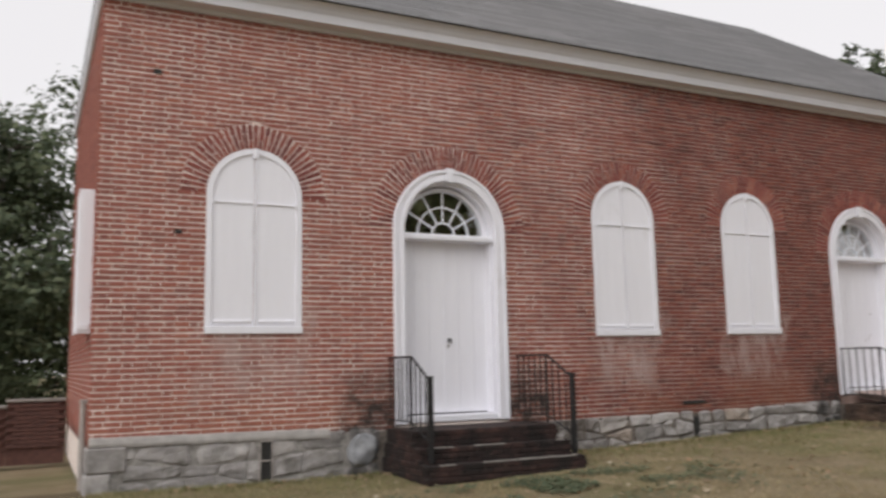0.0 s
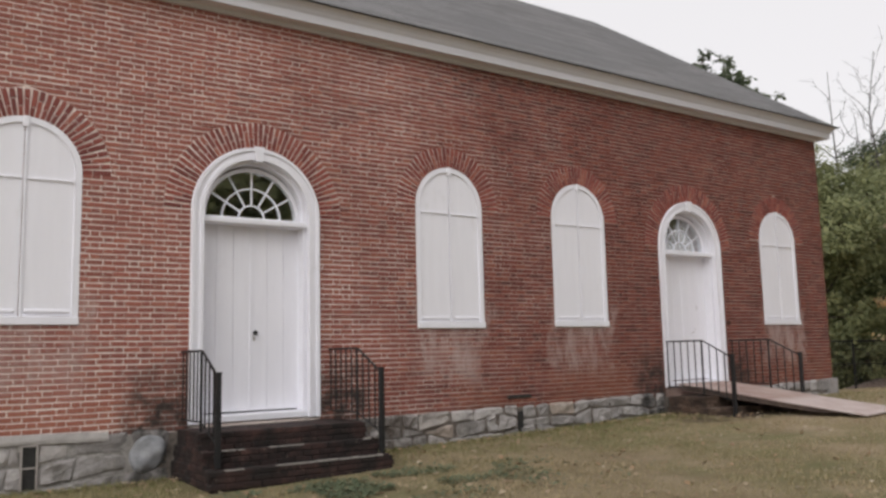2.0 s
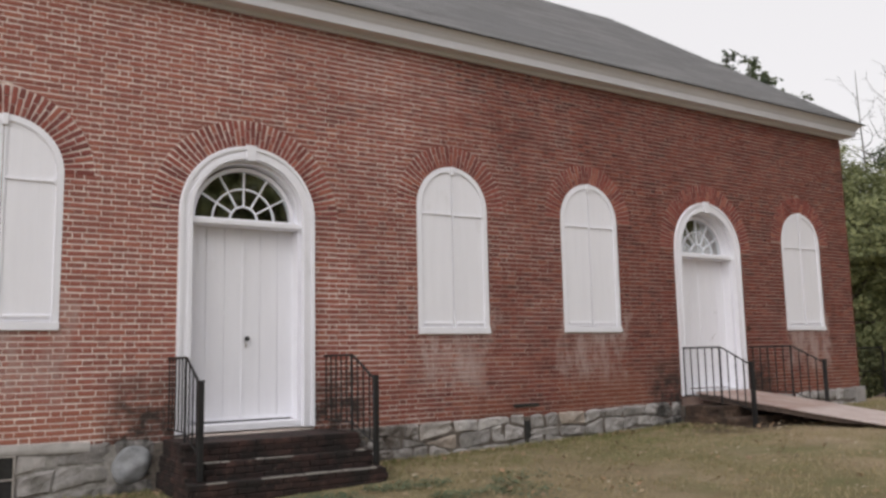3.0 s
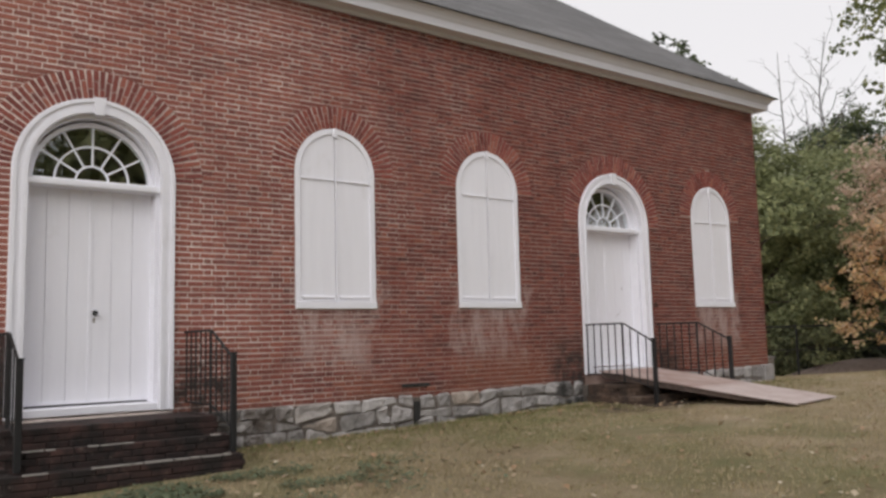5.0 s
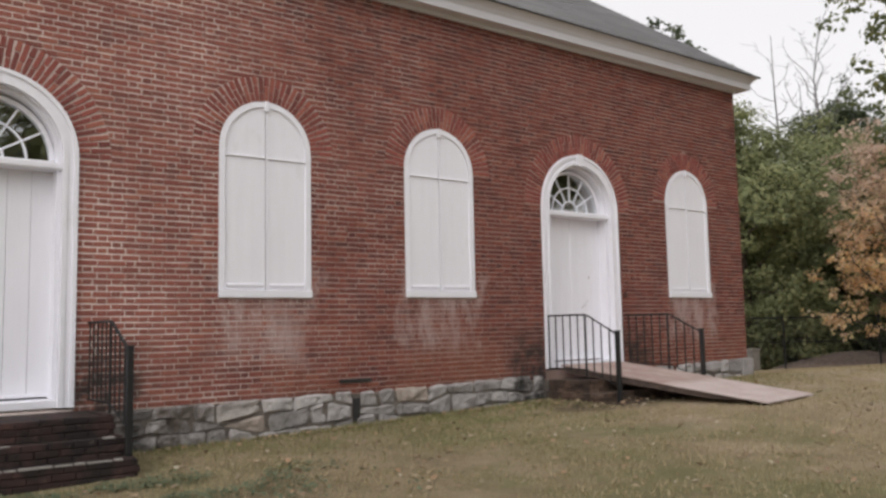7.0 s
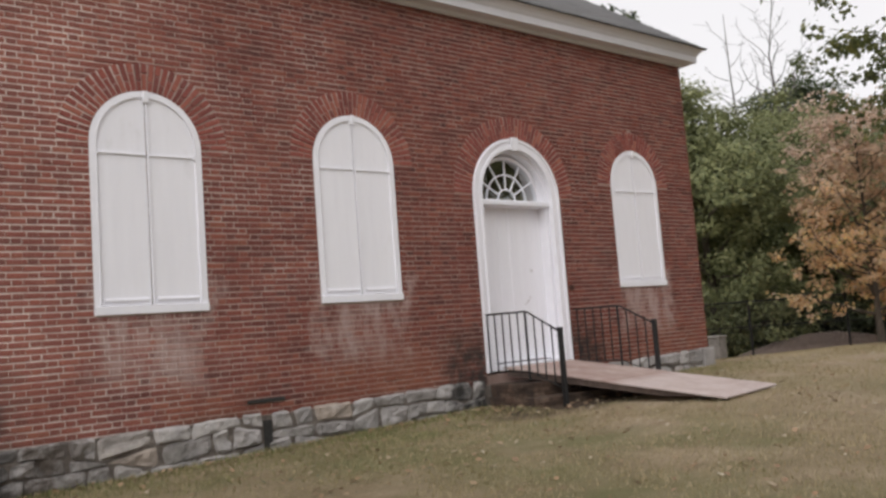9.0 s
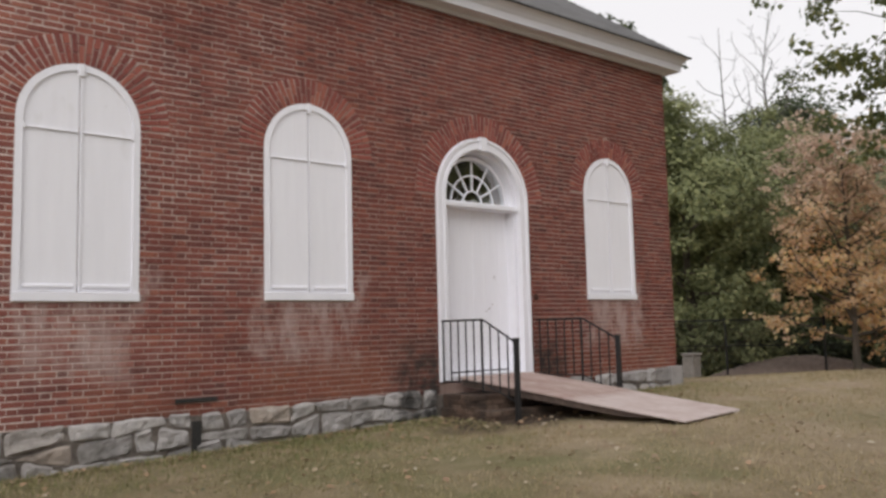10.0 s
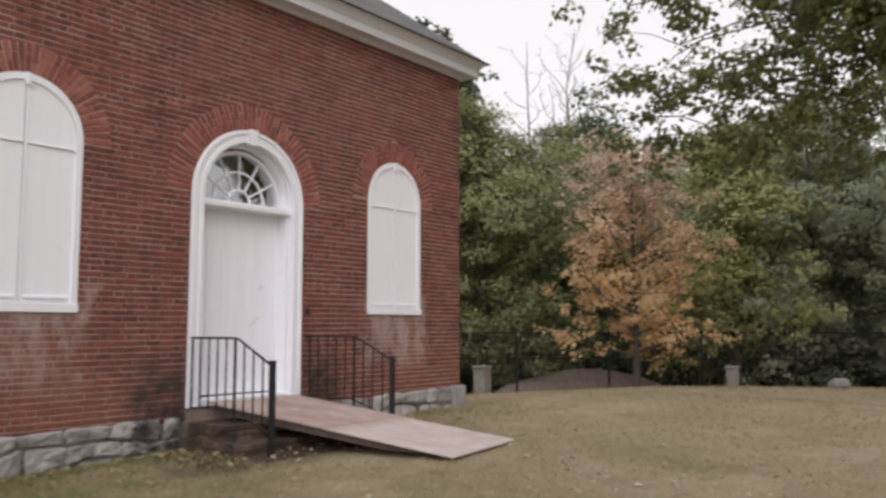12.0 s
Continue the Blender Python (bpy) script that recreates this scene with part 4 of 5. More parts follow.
def numpy_mesh(name, verts, faces, material):
    me = bpy.data.meshes.new(name)
    me.vertices.add(len(verts))
    me.vertices.foreach_set("co", np.ascontiguousarray(verts, dtype=np.float32).ravel())
    me.loops.add(faces.size)
    me.loops.foreach_set("vertex_index", np.ascontiguousarray(faces, dtype=np.int32).ravel())
    me.polygons.add(len(faces))
    me.polygons.foreach_set("loop_start", np.arange(0, faces.size, faces.shape[1], dtype=np.int32))
    me.materials.append(material)
    me.update(calc_edges=True)
    me.validate()
    return me


def build_tree(seed, base, height, spread, limbs, low, count, clump, size, leaves, label, name="tree", bark=BARK, lean=(0, 0), keep=None, droop=0.0, stout=1.0, squash=0.75, rise=(0.15, 0.75), boughs=()):
    rng, gen = random.Random(seed), np.random.default_rng(seed)
    tree = empty(name, base)
    tagged(tree, label, "tree")
    bars, tips = grow(rng, base, height, spread, limbs, low, lean, 0.004 if count else 0.012, keep, rise, boughs)
    bm = bmesh.new()
    for line, radii in bars:
        tube(bm, line, [r * stout for r in radii], 7, False)
    part("trunk", bm, bark, tree)
    if count:
        if droop:
            tips += [(p - Vector((0, 0, droop * rng.uniform(0.3, 1.0))), w * 0.7) for p, w in tips]
        verts, faces = leaf_mesh(gen, tips, count, clump, size, squash=squash, droop=0.9 if squash < 0.6 else 0.0)
        part("crown", numpy_mesh("crown", verts, faces, leaves), None, tree)
    return tree


def on_ground(x, y, sink=0.1):
    return (x, y, ground_z(x, y) - sink)


# the amber tree on the lawn's far edge
build_tree(11, on_ground(27.9, 12.35), 6.7, 2.1, 40, 0.13, 12500, 0.43, 0.105, AMBER, "slender young tree in thin orange and yellow autumn leaf", bark=BARK, stout=0.6)
# green trees at the wood's edge
build_tree(12, on_ground(29.5, 18.2), 9.9, 3.6, 26, 0.06, 70000, 0.80, 0.115, GREEN, "leafy green tree at the edge of the wood", droop=0.8)
build_tree(13, on_ground(35.5, 18.0), 10.5, 3.6, 28, 0.06, 70000, 0.80, 0.115, GREEN, "tall leafy green tree behind the amber one", droop=0.8)
build_tree(14, on_ground(35.5, 9.8), 9.2, 4.0, 30, 0.04, 78000, 0.85, 0.118, DEEP, "dark green tree with drooping boughs behind the fence", droop=1.3, squash=0.45)
build_tree(15, on_ground(40.0, 5.0), 9.8, 4.2, 30, 0.04, 78000, 0.90, 0.12, DEEP, "dark green tree with drooping boughs behind the fence", droop=1.3, squash=0.45)
build_tree(16, on_ground(40.5, 13.5), 11.0, 3.8, 26, 0.08, 50000, 0.85, 0.13, GREEN, "pale green tree in the second row of the wood", droop=0.8)
build_tree(22, on_ground(32.0, 11.2), 7.9, 2.0, 24, 0.12, 34000, 0.65, 0.11, LIME, "pale yellow-green tree in the second row of the wood", droop=0.6)
build_tree(23, on_ground(44.0, 22.0), 13.6 - ground_z(44.0, 22.0), 3.4, 30, 0.2, 36000, 0.8, 0.16, SHADE, "tall dark green tree standing above the wood", droop=0.8)
# bare trees standing above the wood
build_tree(17, on_ground(41.6, 22.3), 17.4 - ground_z(41.6, 22.3), 2.4, 22, 0.60, 0, 0.5, 0.1, GREEN, "tall bare tree with steep thin grey limbs", bark=BARE_BARK, stout=0.36, rise=(1.0, 2.2), lean=(0.0, -0.03))
build_tree(18, on_ground(37.6, 20.8), 15.4 - ground_z(37.6, 20.8), 2.6, 10, 0.56, 0, 0.5, 0.1, GREEN, "leaning bare tree with a few thin grey limbs", bark=BARE_BARK, stout=0.36, rise=(0.3, 1.6), lean=(-0.01, 0.05))
# the big maple whose boughs hang in from the side
MAPLE_BOUGHS = [(0.50, (19.5, 8.6, 6.7)), (0.54, (20.5, 9.0, 7.6)), (0.44, (21.5, 8.4, 5.4)), (0.46, (22.3, 9.0, 6.2)), (0.44, (23.6, 8.2, 5.5)), (0.56, (24.0, 9.5, 7.5)),
                (0.48, (20.6, 7.6, 6.3)), (0.60, (21.0, 7.0, 8.5)), (0.54, (19.6, 6.6, 7.8)), (0.42, (24.6, 6.6, 5.4)), (0.68, (22.5, 7.6, 9.6)), (0.62, (20.8, 9.2, 8.8)),
                (0.44, (22.6, 7.4, 5.1)), (0.54, (21.2, 5.4, 7.2)), (0.63, (20.4, 5.6, 8.8)), (0.64, (22.4, 4.6, 8.6)), (0.58, (19.4, 7.6, 8.6)), (0.70, (21.6, 8.6, 9.4)),
                (0.68, (24.2, 7.4, 9.2)), (0.52, (22.6, 4.2, 7.2)), (0.66, (21.6, 4.8, 9.4))]
maple_rng = random.Random(19)
for _ in range(14):
    MAPLE_BOUGHS.append((maple_rng.uniform(0.46, 0.64), (maple_rng.uniform(22.0, 26.0), maple_rng.uniform(4.2, 7.4), maple_rng.uniform(6.2, 9.2))))
build_tree(19, on_ground(25.6, -1.6), 14.0, 6.5, 34, 0.5, 135000, 0.50, 0.112, OLIVE, "spreading maple with turning olive-green leaves", droop=0.5, stout=0.62, boughs=MAPLE_BOUGHS, keep=lambda p: p.y < 7.6)
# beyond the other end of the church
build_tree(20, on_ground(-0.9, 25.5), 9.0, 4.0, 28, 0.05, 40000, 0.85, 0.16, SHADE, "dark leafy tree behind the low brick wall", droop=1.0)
build_tree(21, on_ground(-6.5, 27.0), 9.0, 3.8, 24, 0.05, 20000, 0.80, 0.22, GREEN, "leafy tree behind the low brick wall", droop=0.8)
# far evergreens that show over the roof
for i, (x, y, h) in enumerate(((48.3, 40.2, 27.8), (50.8, 38.8, 28.0), (53.8, 37.2, 26.6), (46.5, 41.8, 27.0), (52.3, 38.1, 27.3))):
    build_tree(30 + i, on_ground(x, y), h, 2.6, 34, 0.35, 13000, 0.6, 0.34, SHADE, "tall dark evergreen far behind the church", droop=0.5)


def build_wood():
    """The wood behind, row on row: a few trees, repeated."""
    rng = random.Random(77)
    kinds = [build_tree(40 + k, (60 + 9 * k, 22, -3.2), 10.5 + k, 4.0, 24, 0.03, 17000, 0.95, 0.30, (DEEP, GREEN, DEEP)[k], "tree of the dense green wood", droop=1.2) for k in range(3)]
    spots = [(33.5, 23.5), (38.0, 23.0), (44.0, 18.5), (45.5, 10.0), (46.0, 3.5), (47.5, -3.0), (43.0, 23.5), (36.5, 29.0), (48.0, 24.0), (30.0, 27.0), (42.5, 33.0), (52.0, 14.0), (53.0, 6.0), (50.0, 30.0), (27.5, 33.0)]
    for i, (x, y) in enumerate(spots):
        k = kinds[i % 3]
        copy_thing(k, Matrix.LocRotScale((x, y, ground_z(x, y) - 0.2), Euler((0, 0, rng.uniform(0, 6.28))), None))
    # trees on the camera's side, which the panes mirror
    for x, y in ((11.0, -8.0), (16.5, -10.0), (4.0, -11.0)):
        copy_thing(kinds[1], Matrix.LocRotScale((x, y, ground_z(x, y) - 0.2), Euler((0, 0, rng.uniform(0, 6.28))), None))


build_wood()


def build_brush():
    """Dark undergrowth along the foot of the wood."""
    gen = np.random.default_rng(8)
    tips = []
    for k in range(150):
        f = k / 149
        x, y = 27.0 + 17.0 * f + gen.normal() * 0.6, 22.5 - 22.0 * f + gen.normal() * 0.8
        tips.append((Vector((x, y, ground_z(x, y) + gen.uniform(0.2, 1.9))), 1.0))
    for k in range(150):
        x, y = gen.uniform(-9.0, 3.0), gen.uniform(20.0, 30.0)
        tips.append((Vector((x, y, ground_z(x, y) + gen.uniform(0.2, 4.0))), 1.0))
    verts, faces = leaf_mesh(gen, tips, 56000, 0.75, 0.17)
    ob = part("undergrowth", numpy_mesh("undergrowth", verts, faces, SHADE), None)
    tagged(ob, "dark tangled undergrowth below the trees", "undergrowth", kind="stuff")


build_brush()


# ---- fence and stones at the lawn's edge ----
def build_fence():
    fence = empty("fence", (29.0, 12.0, 0.0))
    tagged(fence, "black wire mesh fence before the wood", "fence")
    a, b = Vector((24.5, 19.8, 0)), Vector((37.5, 1.2, 0))
    n = 9
    pts = []
    for k in range(n + 1):
        p = a.lerp(b, k / n)
        g = min(ground_z(p.x, p.y), 0.2)
        pts.append(Vector((p.x, p.y, g)))
        part("post", tube(bmesh.new(), [(p.x, p.y, g - 0.2), (p.x, p.y, 1.62)], 0.03, 8), IRON, fence)
    for z, r in ((1.56, 0.022), (0.85, 0.014)):
        part("rail", tube(bmesh.new(), [(p.x, p.y, z) for p in pts], r, 6), IRON, fence)
    way = (b - a).normalized()
    length = (b - a).length
    bm = bmesh.new()
    s = 0.0
    while s < length - 1.2:
        p = a + way * s
        for d in (1, -1):
            q0 = p + way * (0.0 if d > 0 else 1.3)
            q1 = p + way * (1.3 if d > 0 else 0.0)
            vs = [bm.verts.new(v) for v in ((q0.x, q0.y, 0.2), (q0.x, q0.y, 0.207), (q1.x, q1.y, 1.555), (q1.x, q1.y, 1.548))]
            bm.faces.new(vs)
        s += 0.11
    part("wire_mesh", bm, IRON, fence, kind="stuff")


build_fence()


def build_stones():
    for x, y, w, h, cap, label in ((26.5, 16.2, 0.36, 0.86, True, "low weathered concrete post with a flat cap"), (27.9, 9.9, 0.24, 0.50, True, "low weathered concrete post with a flat cap")):
        g = ground_z(x, y)
        post = empty("concrete_post", (x, y, g))
        tagged(post, label, "post", "stones at the lawn's edge")
        part("shaft", boxed(x - w / 2, x + w / 2, y - w / 2, y + w / 2, g - 0.1, g + h - 0.07, 0.02), CONCRETE, post)
        part("cap", boxed(x - w / 2 - 0.03, x + w / 2 + 0.03, y - w / 2 - 0.03, y + w / 2 + 0.03, g + h - 0.07, g + h, 0.02), CONCRETE, post)
    bm = bmesh.new()
    x, y = 28.45, 7.65
    bmesh.ops.create_icosphere(bm, subdivisions=3, radius=1.0, matrix=Matrix.Translation((x, y, ground_z(x, y) + 0.08)) @ Matrix.Diagonal((0.30, 0.24, 0.16, 1)))
    for v in bm.verts:
        v.co += v.normal * 0.04 * noise.noise(v.co * 4)
    tagged(part("boulder", bm, CONCRETE), "pale rounded boulder on the lawn's edge", "boulder")
    bm = bmesh.new()
    gx, gy = 29.2, 14.5
    bmesh.ops.create_grid(bm, x_segments=16, y_segments=8, size=1.0, matrix=Matrix.Translation((gx, gy, 0)) @ Matrix.Rotation(-0.9, 4, "Z") @ Matrix.Diagonal((3.2, 0.8, 1, 1)))
    for v in bm.verts:
        q = Matrix.Rotation(0.9, 4, "Z") @ (v.co - Vector((gx, gy, 0)))
        f = max(0.0, 1 - (q.x / 3.2) ** 2) * max(0.0, 1 - (q.y / 0.8) ** 2)
        v.co.z = -0.42 + 0.95 * f + 0.06 * noise.noise(v.co * 2)
    tagged(part("earth_bank", bm, GRAVEL), "low bank of bare earth behind the lawn", "earth bank")


build_stones()


# ---- stepped garden wall past the church's end ----
def build_garden_wall():
    wall = empty("garden_wall", (-1.5, 17.4, 0.2))
    tagged(wall, "dark stepped brick garden wall with pale coping", "garden wall")
    full = mesh_from("brick", boxed(-0.1, 0.1, -0.05, 0.05, -0.029, 0.029, 0.005))
    full.materials.append(WALLBRICK)
    xs = [1.23, 0.30, -0.05, -0.40, -0.75, -1.10, -3.5]
    tops = [1.02, 0.92, 0.80, 0.68, 0.56, 0.44]
    for k, top in enumerate(tops):
        x1, x0 = xs[k], xs[k + 1]
        part("core", boxed(x0 + 0.005, x1 - 0.005, 17.42, 17.62, -0.1, top - 0.055), WALLBRICK, wall)
        part("coping", boxed(x0 - 0.02, x1, 17.35, 17.66, top - 0.05, top, 0.01), CONCRETE, wall)
        z, c = 0.22, 0
        while z < top - 0.09:
            x = x0 + 0.1 - 0.1 * (c % 2)
            while x < x1 - 0.05:
                if x - 0.1 > x0 - 0.06:
                    ob = part("brick", full, None, wall)
                    ob.location = (x, 17.41, z)
                x += 0.21
            z += 0.069
            c += 1


build_garden_wall()


# ---- grass and fallen leaves ----
def blades(gen, x, y, tall):
    n = len(x)
    z = np.array([ground_z(a, b) for a, b in zip(x, y)])
    turn, lean = gen.uniform(0, 6.28, n), gen.uniform(0.1, 0.9, n)
    h = tall * gen.uniform(0.5, 1.4, n)
    w = 0.0045
    dx, dy = np.cos(turn), np.sin(turn)
    base = np.stack([x, y, z - 0.005], 1)
    side = np.stack([-dy, dx, np.zeros(n)], 1) * w
    tip = base + np.stack([dx * h * lean, dy * h * lean, h], 1)
    verts = np.stack([base - side, base + side, tip], 1).reshape(-1, 3)
    faces = (np.arange(n)[:, None] * 3 + [0, 1, 2])
    return verts, faces


def build_grass():
    gen = np.random.default_rng(21)
    n = 150000
    x, y = gen.uniform(1.0, 24.0, n), gen.uniform(4.0, 11.5, n)
    far = gen.random(n) < 0.25
    x[far], y[far] = gen.uniform(18.0, 32.0, far.sum()), gen.uniform(4.0, 18.0, far.sum())
    inside = (x > X0 - 0.1) & (x < X1 + 0.1) & (y > WY - 0.1) & (y < WY + DEPTH + 0.1)
    stepped = (y > 9.98) & (y < 11.6) & (((x > 4.8) & (x < 7.1)) | ((x > 13.7) & (x < 15.8)))
    patch = np.array([noise.noise((a * 0.9, b * 0.9, 5)) for a, b in zip(x, y)])
    ok = ~inside & ~stepped & (patch > -0.28 + gen.uniform(-0.2, 0.2, n))
    v, f = blades(gen, x[ok], y[ok], 0.038)
    ob = part("grass", numpy_mesh("grass", v, f, BLADE), None)
    tagged(ob, "short dry grass of the lawn, green and straw", "grass", kind="stuff")
    m = 16000
    x, y = gen.uniform(X0, X1 + 0.5, m), WY - 0.06 - np.abs(gen.normal(size=m)) * np.where(gen.random(m) < 0.25, 0.14, 0.75)
    ok = ~((((x > 4.8) & (x < 7.1)) | ((x > 13.7) & (x < 15.8))) & (y > 9.9))
    v, f = blades(gen, x[ok], y[ok], 0.055)
    ob = part("grass", numpy_mesh("grass", v, f, FRESH), None)
    tagged(ob, "longer, greener grass along the foot of the foundation", "grass", kind="stuff")


build_grass()


def build_litter():
    gen = np.random.default_rng(5)
    n = 4800
    x, y = gen.uniform(3.0, 30.0, n), gen.uniform(3.5, 11.4, n)
    k = 420
    x[:k], y[:k] = gen.uniform(13.2, 17.5, k), 11.45 - np.abs(gen.normal(size=k)) * 0.55
    x[k:k + 620], y[k:k + 620] = gen.uniform(X0, X1, 620), WY - 0.12 - np.abs(gen.normal(size=620)) * 0.16
    tips = [(Vector((a, b, ground_z(a, b) + 0.022)), 1.0) for a, b in zip(x, y)]
    at = np.array([tuple(t[0]) for t in tips])
    turn = gen.uniform(0, 6.28, n)
    tilt = gen.uniform(-0.4, 0.5, n)
    s = (0.012 + 0.036 * gen.random(n) ** 1.8)[:, None]
    way = np.stack([np.cos(turn), np.sin(turn), tilt], 1)
    side = np.stack([-np.sin(turn), np.cos(turn), gen.uniform(-0.3, 0.3, n)], 1)
    verts = np.stack([at - way * s, at + side * s * 0.75 + [0, 0, 0.008], at + way * s, at - side * s * 0.75 + [0, 0, 0.008]], 1).reshape(-1, 3)
    i = np.arange(n)[:, None] * 4
    faces = np.concatenate([i + [0, 1, 2], i + [0, 2, 3]])
    ob = part("fallen_leaves", numpy_mesh("fallen_leaves", verts, faces, LITTER), None)
    tagged(ob, "scattered pale and brown fallen leaves on the lawn", "leaves", kind="stuff")


build_litter()


def build_ivy():
    """Low blue-green ground ivy on the lawn before the steps."""
    gen = np.random.default_rng(14)
    n = 9000
    x, y = gen.normal(6.3, 1.1, n), gen.normal(9.0, 0.55, n)
    ok = np.array([noise.noise((a * 1.6, b * 1.6, 9)) > -0.05 for a, b in zip(x, y)]) & (y < 9.9)
    x, y = x[ok], y[ok]
    n = len(x)
    at = np.stack([x, y, [ground_z(a, b) + gen.uniform(0.01, 0.05) for a, b in zip(x, y)]], 1)
    turn = gen.uniform(0, 6.28, n)
    way = np.stack([np.cos(turn), np.sin(turn), gen.uniform(-0.2, 0.6, n)], 1)
    side = np.stack([-np.sin(turn), np.cos(turn), gen.uniform(-0.3, 0.3, n)], 1)
    s = gen.uniform(0.010, 0.024, n)[:, None]
    verts = np.stack([at - way * s, at + side * s, at + way * s, at - side * s], 1).reshape(-1, 3)
    i = np.arange(n)[:, None] * 4
    faces = np.concatenate([i + [0, 1, 2], i + [0, 2, 3]])
    ob = part("ground_ivy", numpy_mesh("ground_ivy", verts, faces, CLOVER), None)
    tagged(ob, "low blue-green ground ivy in the lawn before the steps", "ground ivy", kind="stuff")


build_ivy()


# ---- stones of the foundation ----
def stone_top(x):
    return float(np.interp(x, [1.0, 3.4, 4.9, 7.0, 9.6, 11.8, 13.5, 16.0, 17.6, 19.5], [0.72, 0.69, 0.65, 0.612, 0.632, 0.66, 0.69, 0.70, 0.72, 0.75]))


def build_foundation():
    rng = random.Random(31)
    base = part("foundation", boxed(X0 + 0.005, X1 - 0.005, WY - 0.026, WY + 0.011, -0.3, 0.605), RUBBLE)
    tagged(base, "grey limestone rubble foundation with dirty mortar", "foundation", kind="structure")
    gaps = [(4.86, 7.03), (13.76, 15.66)]
    ends = [X0 - 0.02, 4.86, 7.03, 13.76, 15.66, X1 + 0.02]
    for a, b in ((ends[0], ends[1]), (ends[2], ends[3]), (ends[4], ends[5])):
        low = ground_z((a + b) / 2, WY) - 0.12
        thick = stone_top((a + b) / 2) - low
        rows = 3 if a < 2 else max(2, round(thick / 0.21))
        # wavy bed lines shared by the courses
        phase = rng.uniform(0, 9)
        cap = lambda x: stone_top(x) - (0.115 if x < 4.15 else 0.0)       # a smooth cement course lies on the oldest stones
        bed = lambda r, x: (low + (cap(x) - low) * r / rows) + (0.055 * math.sin(x * 2.6 + r * 1.9 + phase) + 0.04 * math.sin(x * 6.3 + r * 4.0) if 0 < r < rows else 0.012 * math.sin(x * 6 + phase) if r else 0)
        for r in range(rows):
            x = a
            while x < b - 0.02:
                w = rng.uniform(0.28, 0.85) if a < 2 else rng.uniform(0.22, 0.62)
                if b - (x + w) < 0.22:
                    w = b - x
                slot = next(((l, h) for l, h in ((3.24, 3.40), (10.29, 10.41)) if l - 0.01 <= x < h), None)
                if slot and r >= 1:
                    x = slot[1]
                    continue
                w = min([w] + [l - x for l, h in ((3.24, 3.40), (10.29, 10.41)) if x < l < x + w and r >= 1])
                x2 = x + w
                j0, j1 = rng.uniform(-0.06, 0.06), rng.uniform(-0.06, 0.06)
                g = 0.004 if a < 2 else 0.006
                corners = [(x + g + (j0 if x > a else 0), bed(r, x) + g), (x2 - g, bed(r, x2) + g), (x2 - g + (j1 if x2 < b else 0), bed(r + 1, x2) - g), (x + g, bed(r + 1, x) - g)]
                pieces = [corners]
                if w > 0.3 and rng.random() < (0.08 if a < 2 else 0.10):
                    k0, k1 = rng.uniform(0.35, 0.65), rng.uniform(0.35, 0.65)
                    a_, b_, c_, d_ = (np.array(q) for q in corners)
                    m0, m1 = a_ + (d_ - a_) * k0, b_ + (c_ - b_) * k1
                    gap = np.array((0, g))
                    pieces = [[a_, b_, m1 - gap, m0 - gap], [m0 + gap, m1 + gap, c_, d_]]
                for corners in pieces:
                    bm = bmesh.new()
                    nu, nv = 10, 7
                    grid = []
                    out = rng.uniform(0.022, 0.042) if a < 2 else rng.uniform(0.035, 0.07)
                    q = [np.array(k) for k in corners]
                    mid = sum(q) / 4
                    for v in range(nv + 1):
                        row = []
                        for u in range(nu + 1):
                            fu, fv = u / nu, v / nv
                            p = (q[0] * (1 - fu) + q[1] * fu) * (1 - fv) + (q[3] * (1 - fu) + q[2] * fu) * fv
                            cu, cv = 2 * fu - 1, 2 * fv - 1
                            p = mid + (p - mid) * (1 - 0.07 * (cu * cv) ** 2)        # worn corners
                            rim = max(abs(cu), abs(cv))
                            p = p + 0.016 * rim ** 2 * np.array([noise.noise((p[0] * 7, p[1] * 7, 1.0)), noise.noise((p[0] * 7, p[1] * 7, 7.0))])
                            h = out * (1 - rim ** 8) * (0.75 + 0.9 * noise.noise((p[0] * 5, p[1] * 7, r * 3.0 + x)) + 0.4 * noise.noise((p[0] * 15, p[1] * 18, x)))
                            row.append(bm.verts.new((p[0], WY - 0.022 - h, p[1])))
                        grid.append(row)
                    for v in range(nv):
                        for u in range(nu):
                            bm.faces.new((grid[v][u], grid[v][u + 1], grid[v + 1][u + 1], grid[v + 1][u]))
                    part("stone", bm, STONE, base)
                x = x2
    bm = bmesh.new()
    grid = []
    nx = 90
    for i in range(nx + 1):
        x = X0 + 0.002 + (4.15 - X0) * i / nx
        col = []
        for f, out in ((0.0, 0.030), (0.06, 0.058), (0.35, 0.066), (0.7, 0.062), (0.94, 0.056), (1.0, 0.0)):
            z = stone_top(x) - 0.115 + 0.115 * f + 0.010 * noise.noise((x * 3.0, f * 2, 4.0)) * (1 if f < 1 else 0.4)
            col.append(bm.verts.new((x, WY - out - 0.010 * noise.noise((x * 4.0, z * 9, 1.0)), z)))
        grid.append(col)
    for p, q in zip(grid, grid[1:]):
        for k in range(5):
            bm.faces.new((p[k], q[k], q[k + 1], p[k + 1]))
    part("cement_course", bm, CEMENT, base, "smooth grey cement course over the stones")
    # a large blue-grey boulder built in beside the steps
    bm = bmesh.new()
    bmesh.ops.create_icosphere(bm, subdivisions=4, radius=1.0, matrix=Matrix.Translation((4.60, WY - 0.03, 0.385)) @ Matrix.Rotation(0.5, 4, "Y") @ Matrix.Diagonal((0.19, 0.085, 0.25, 1)))
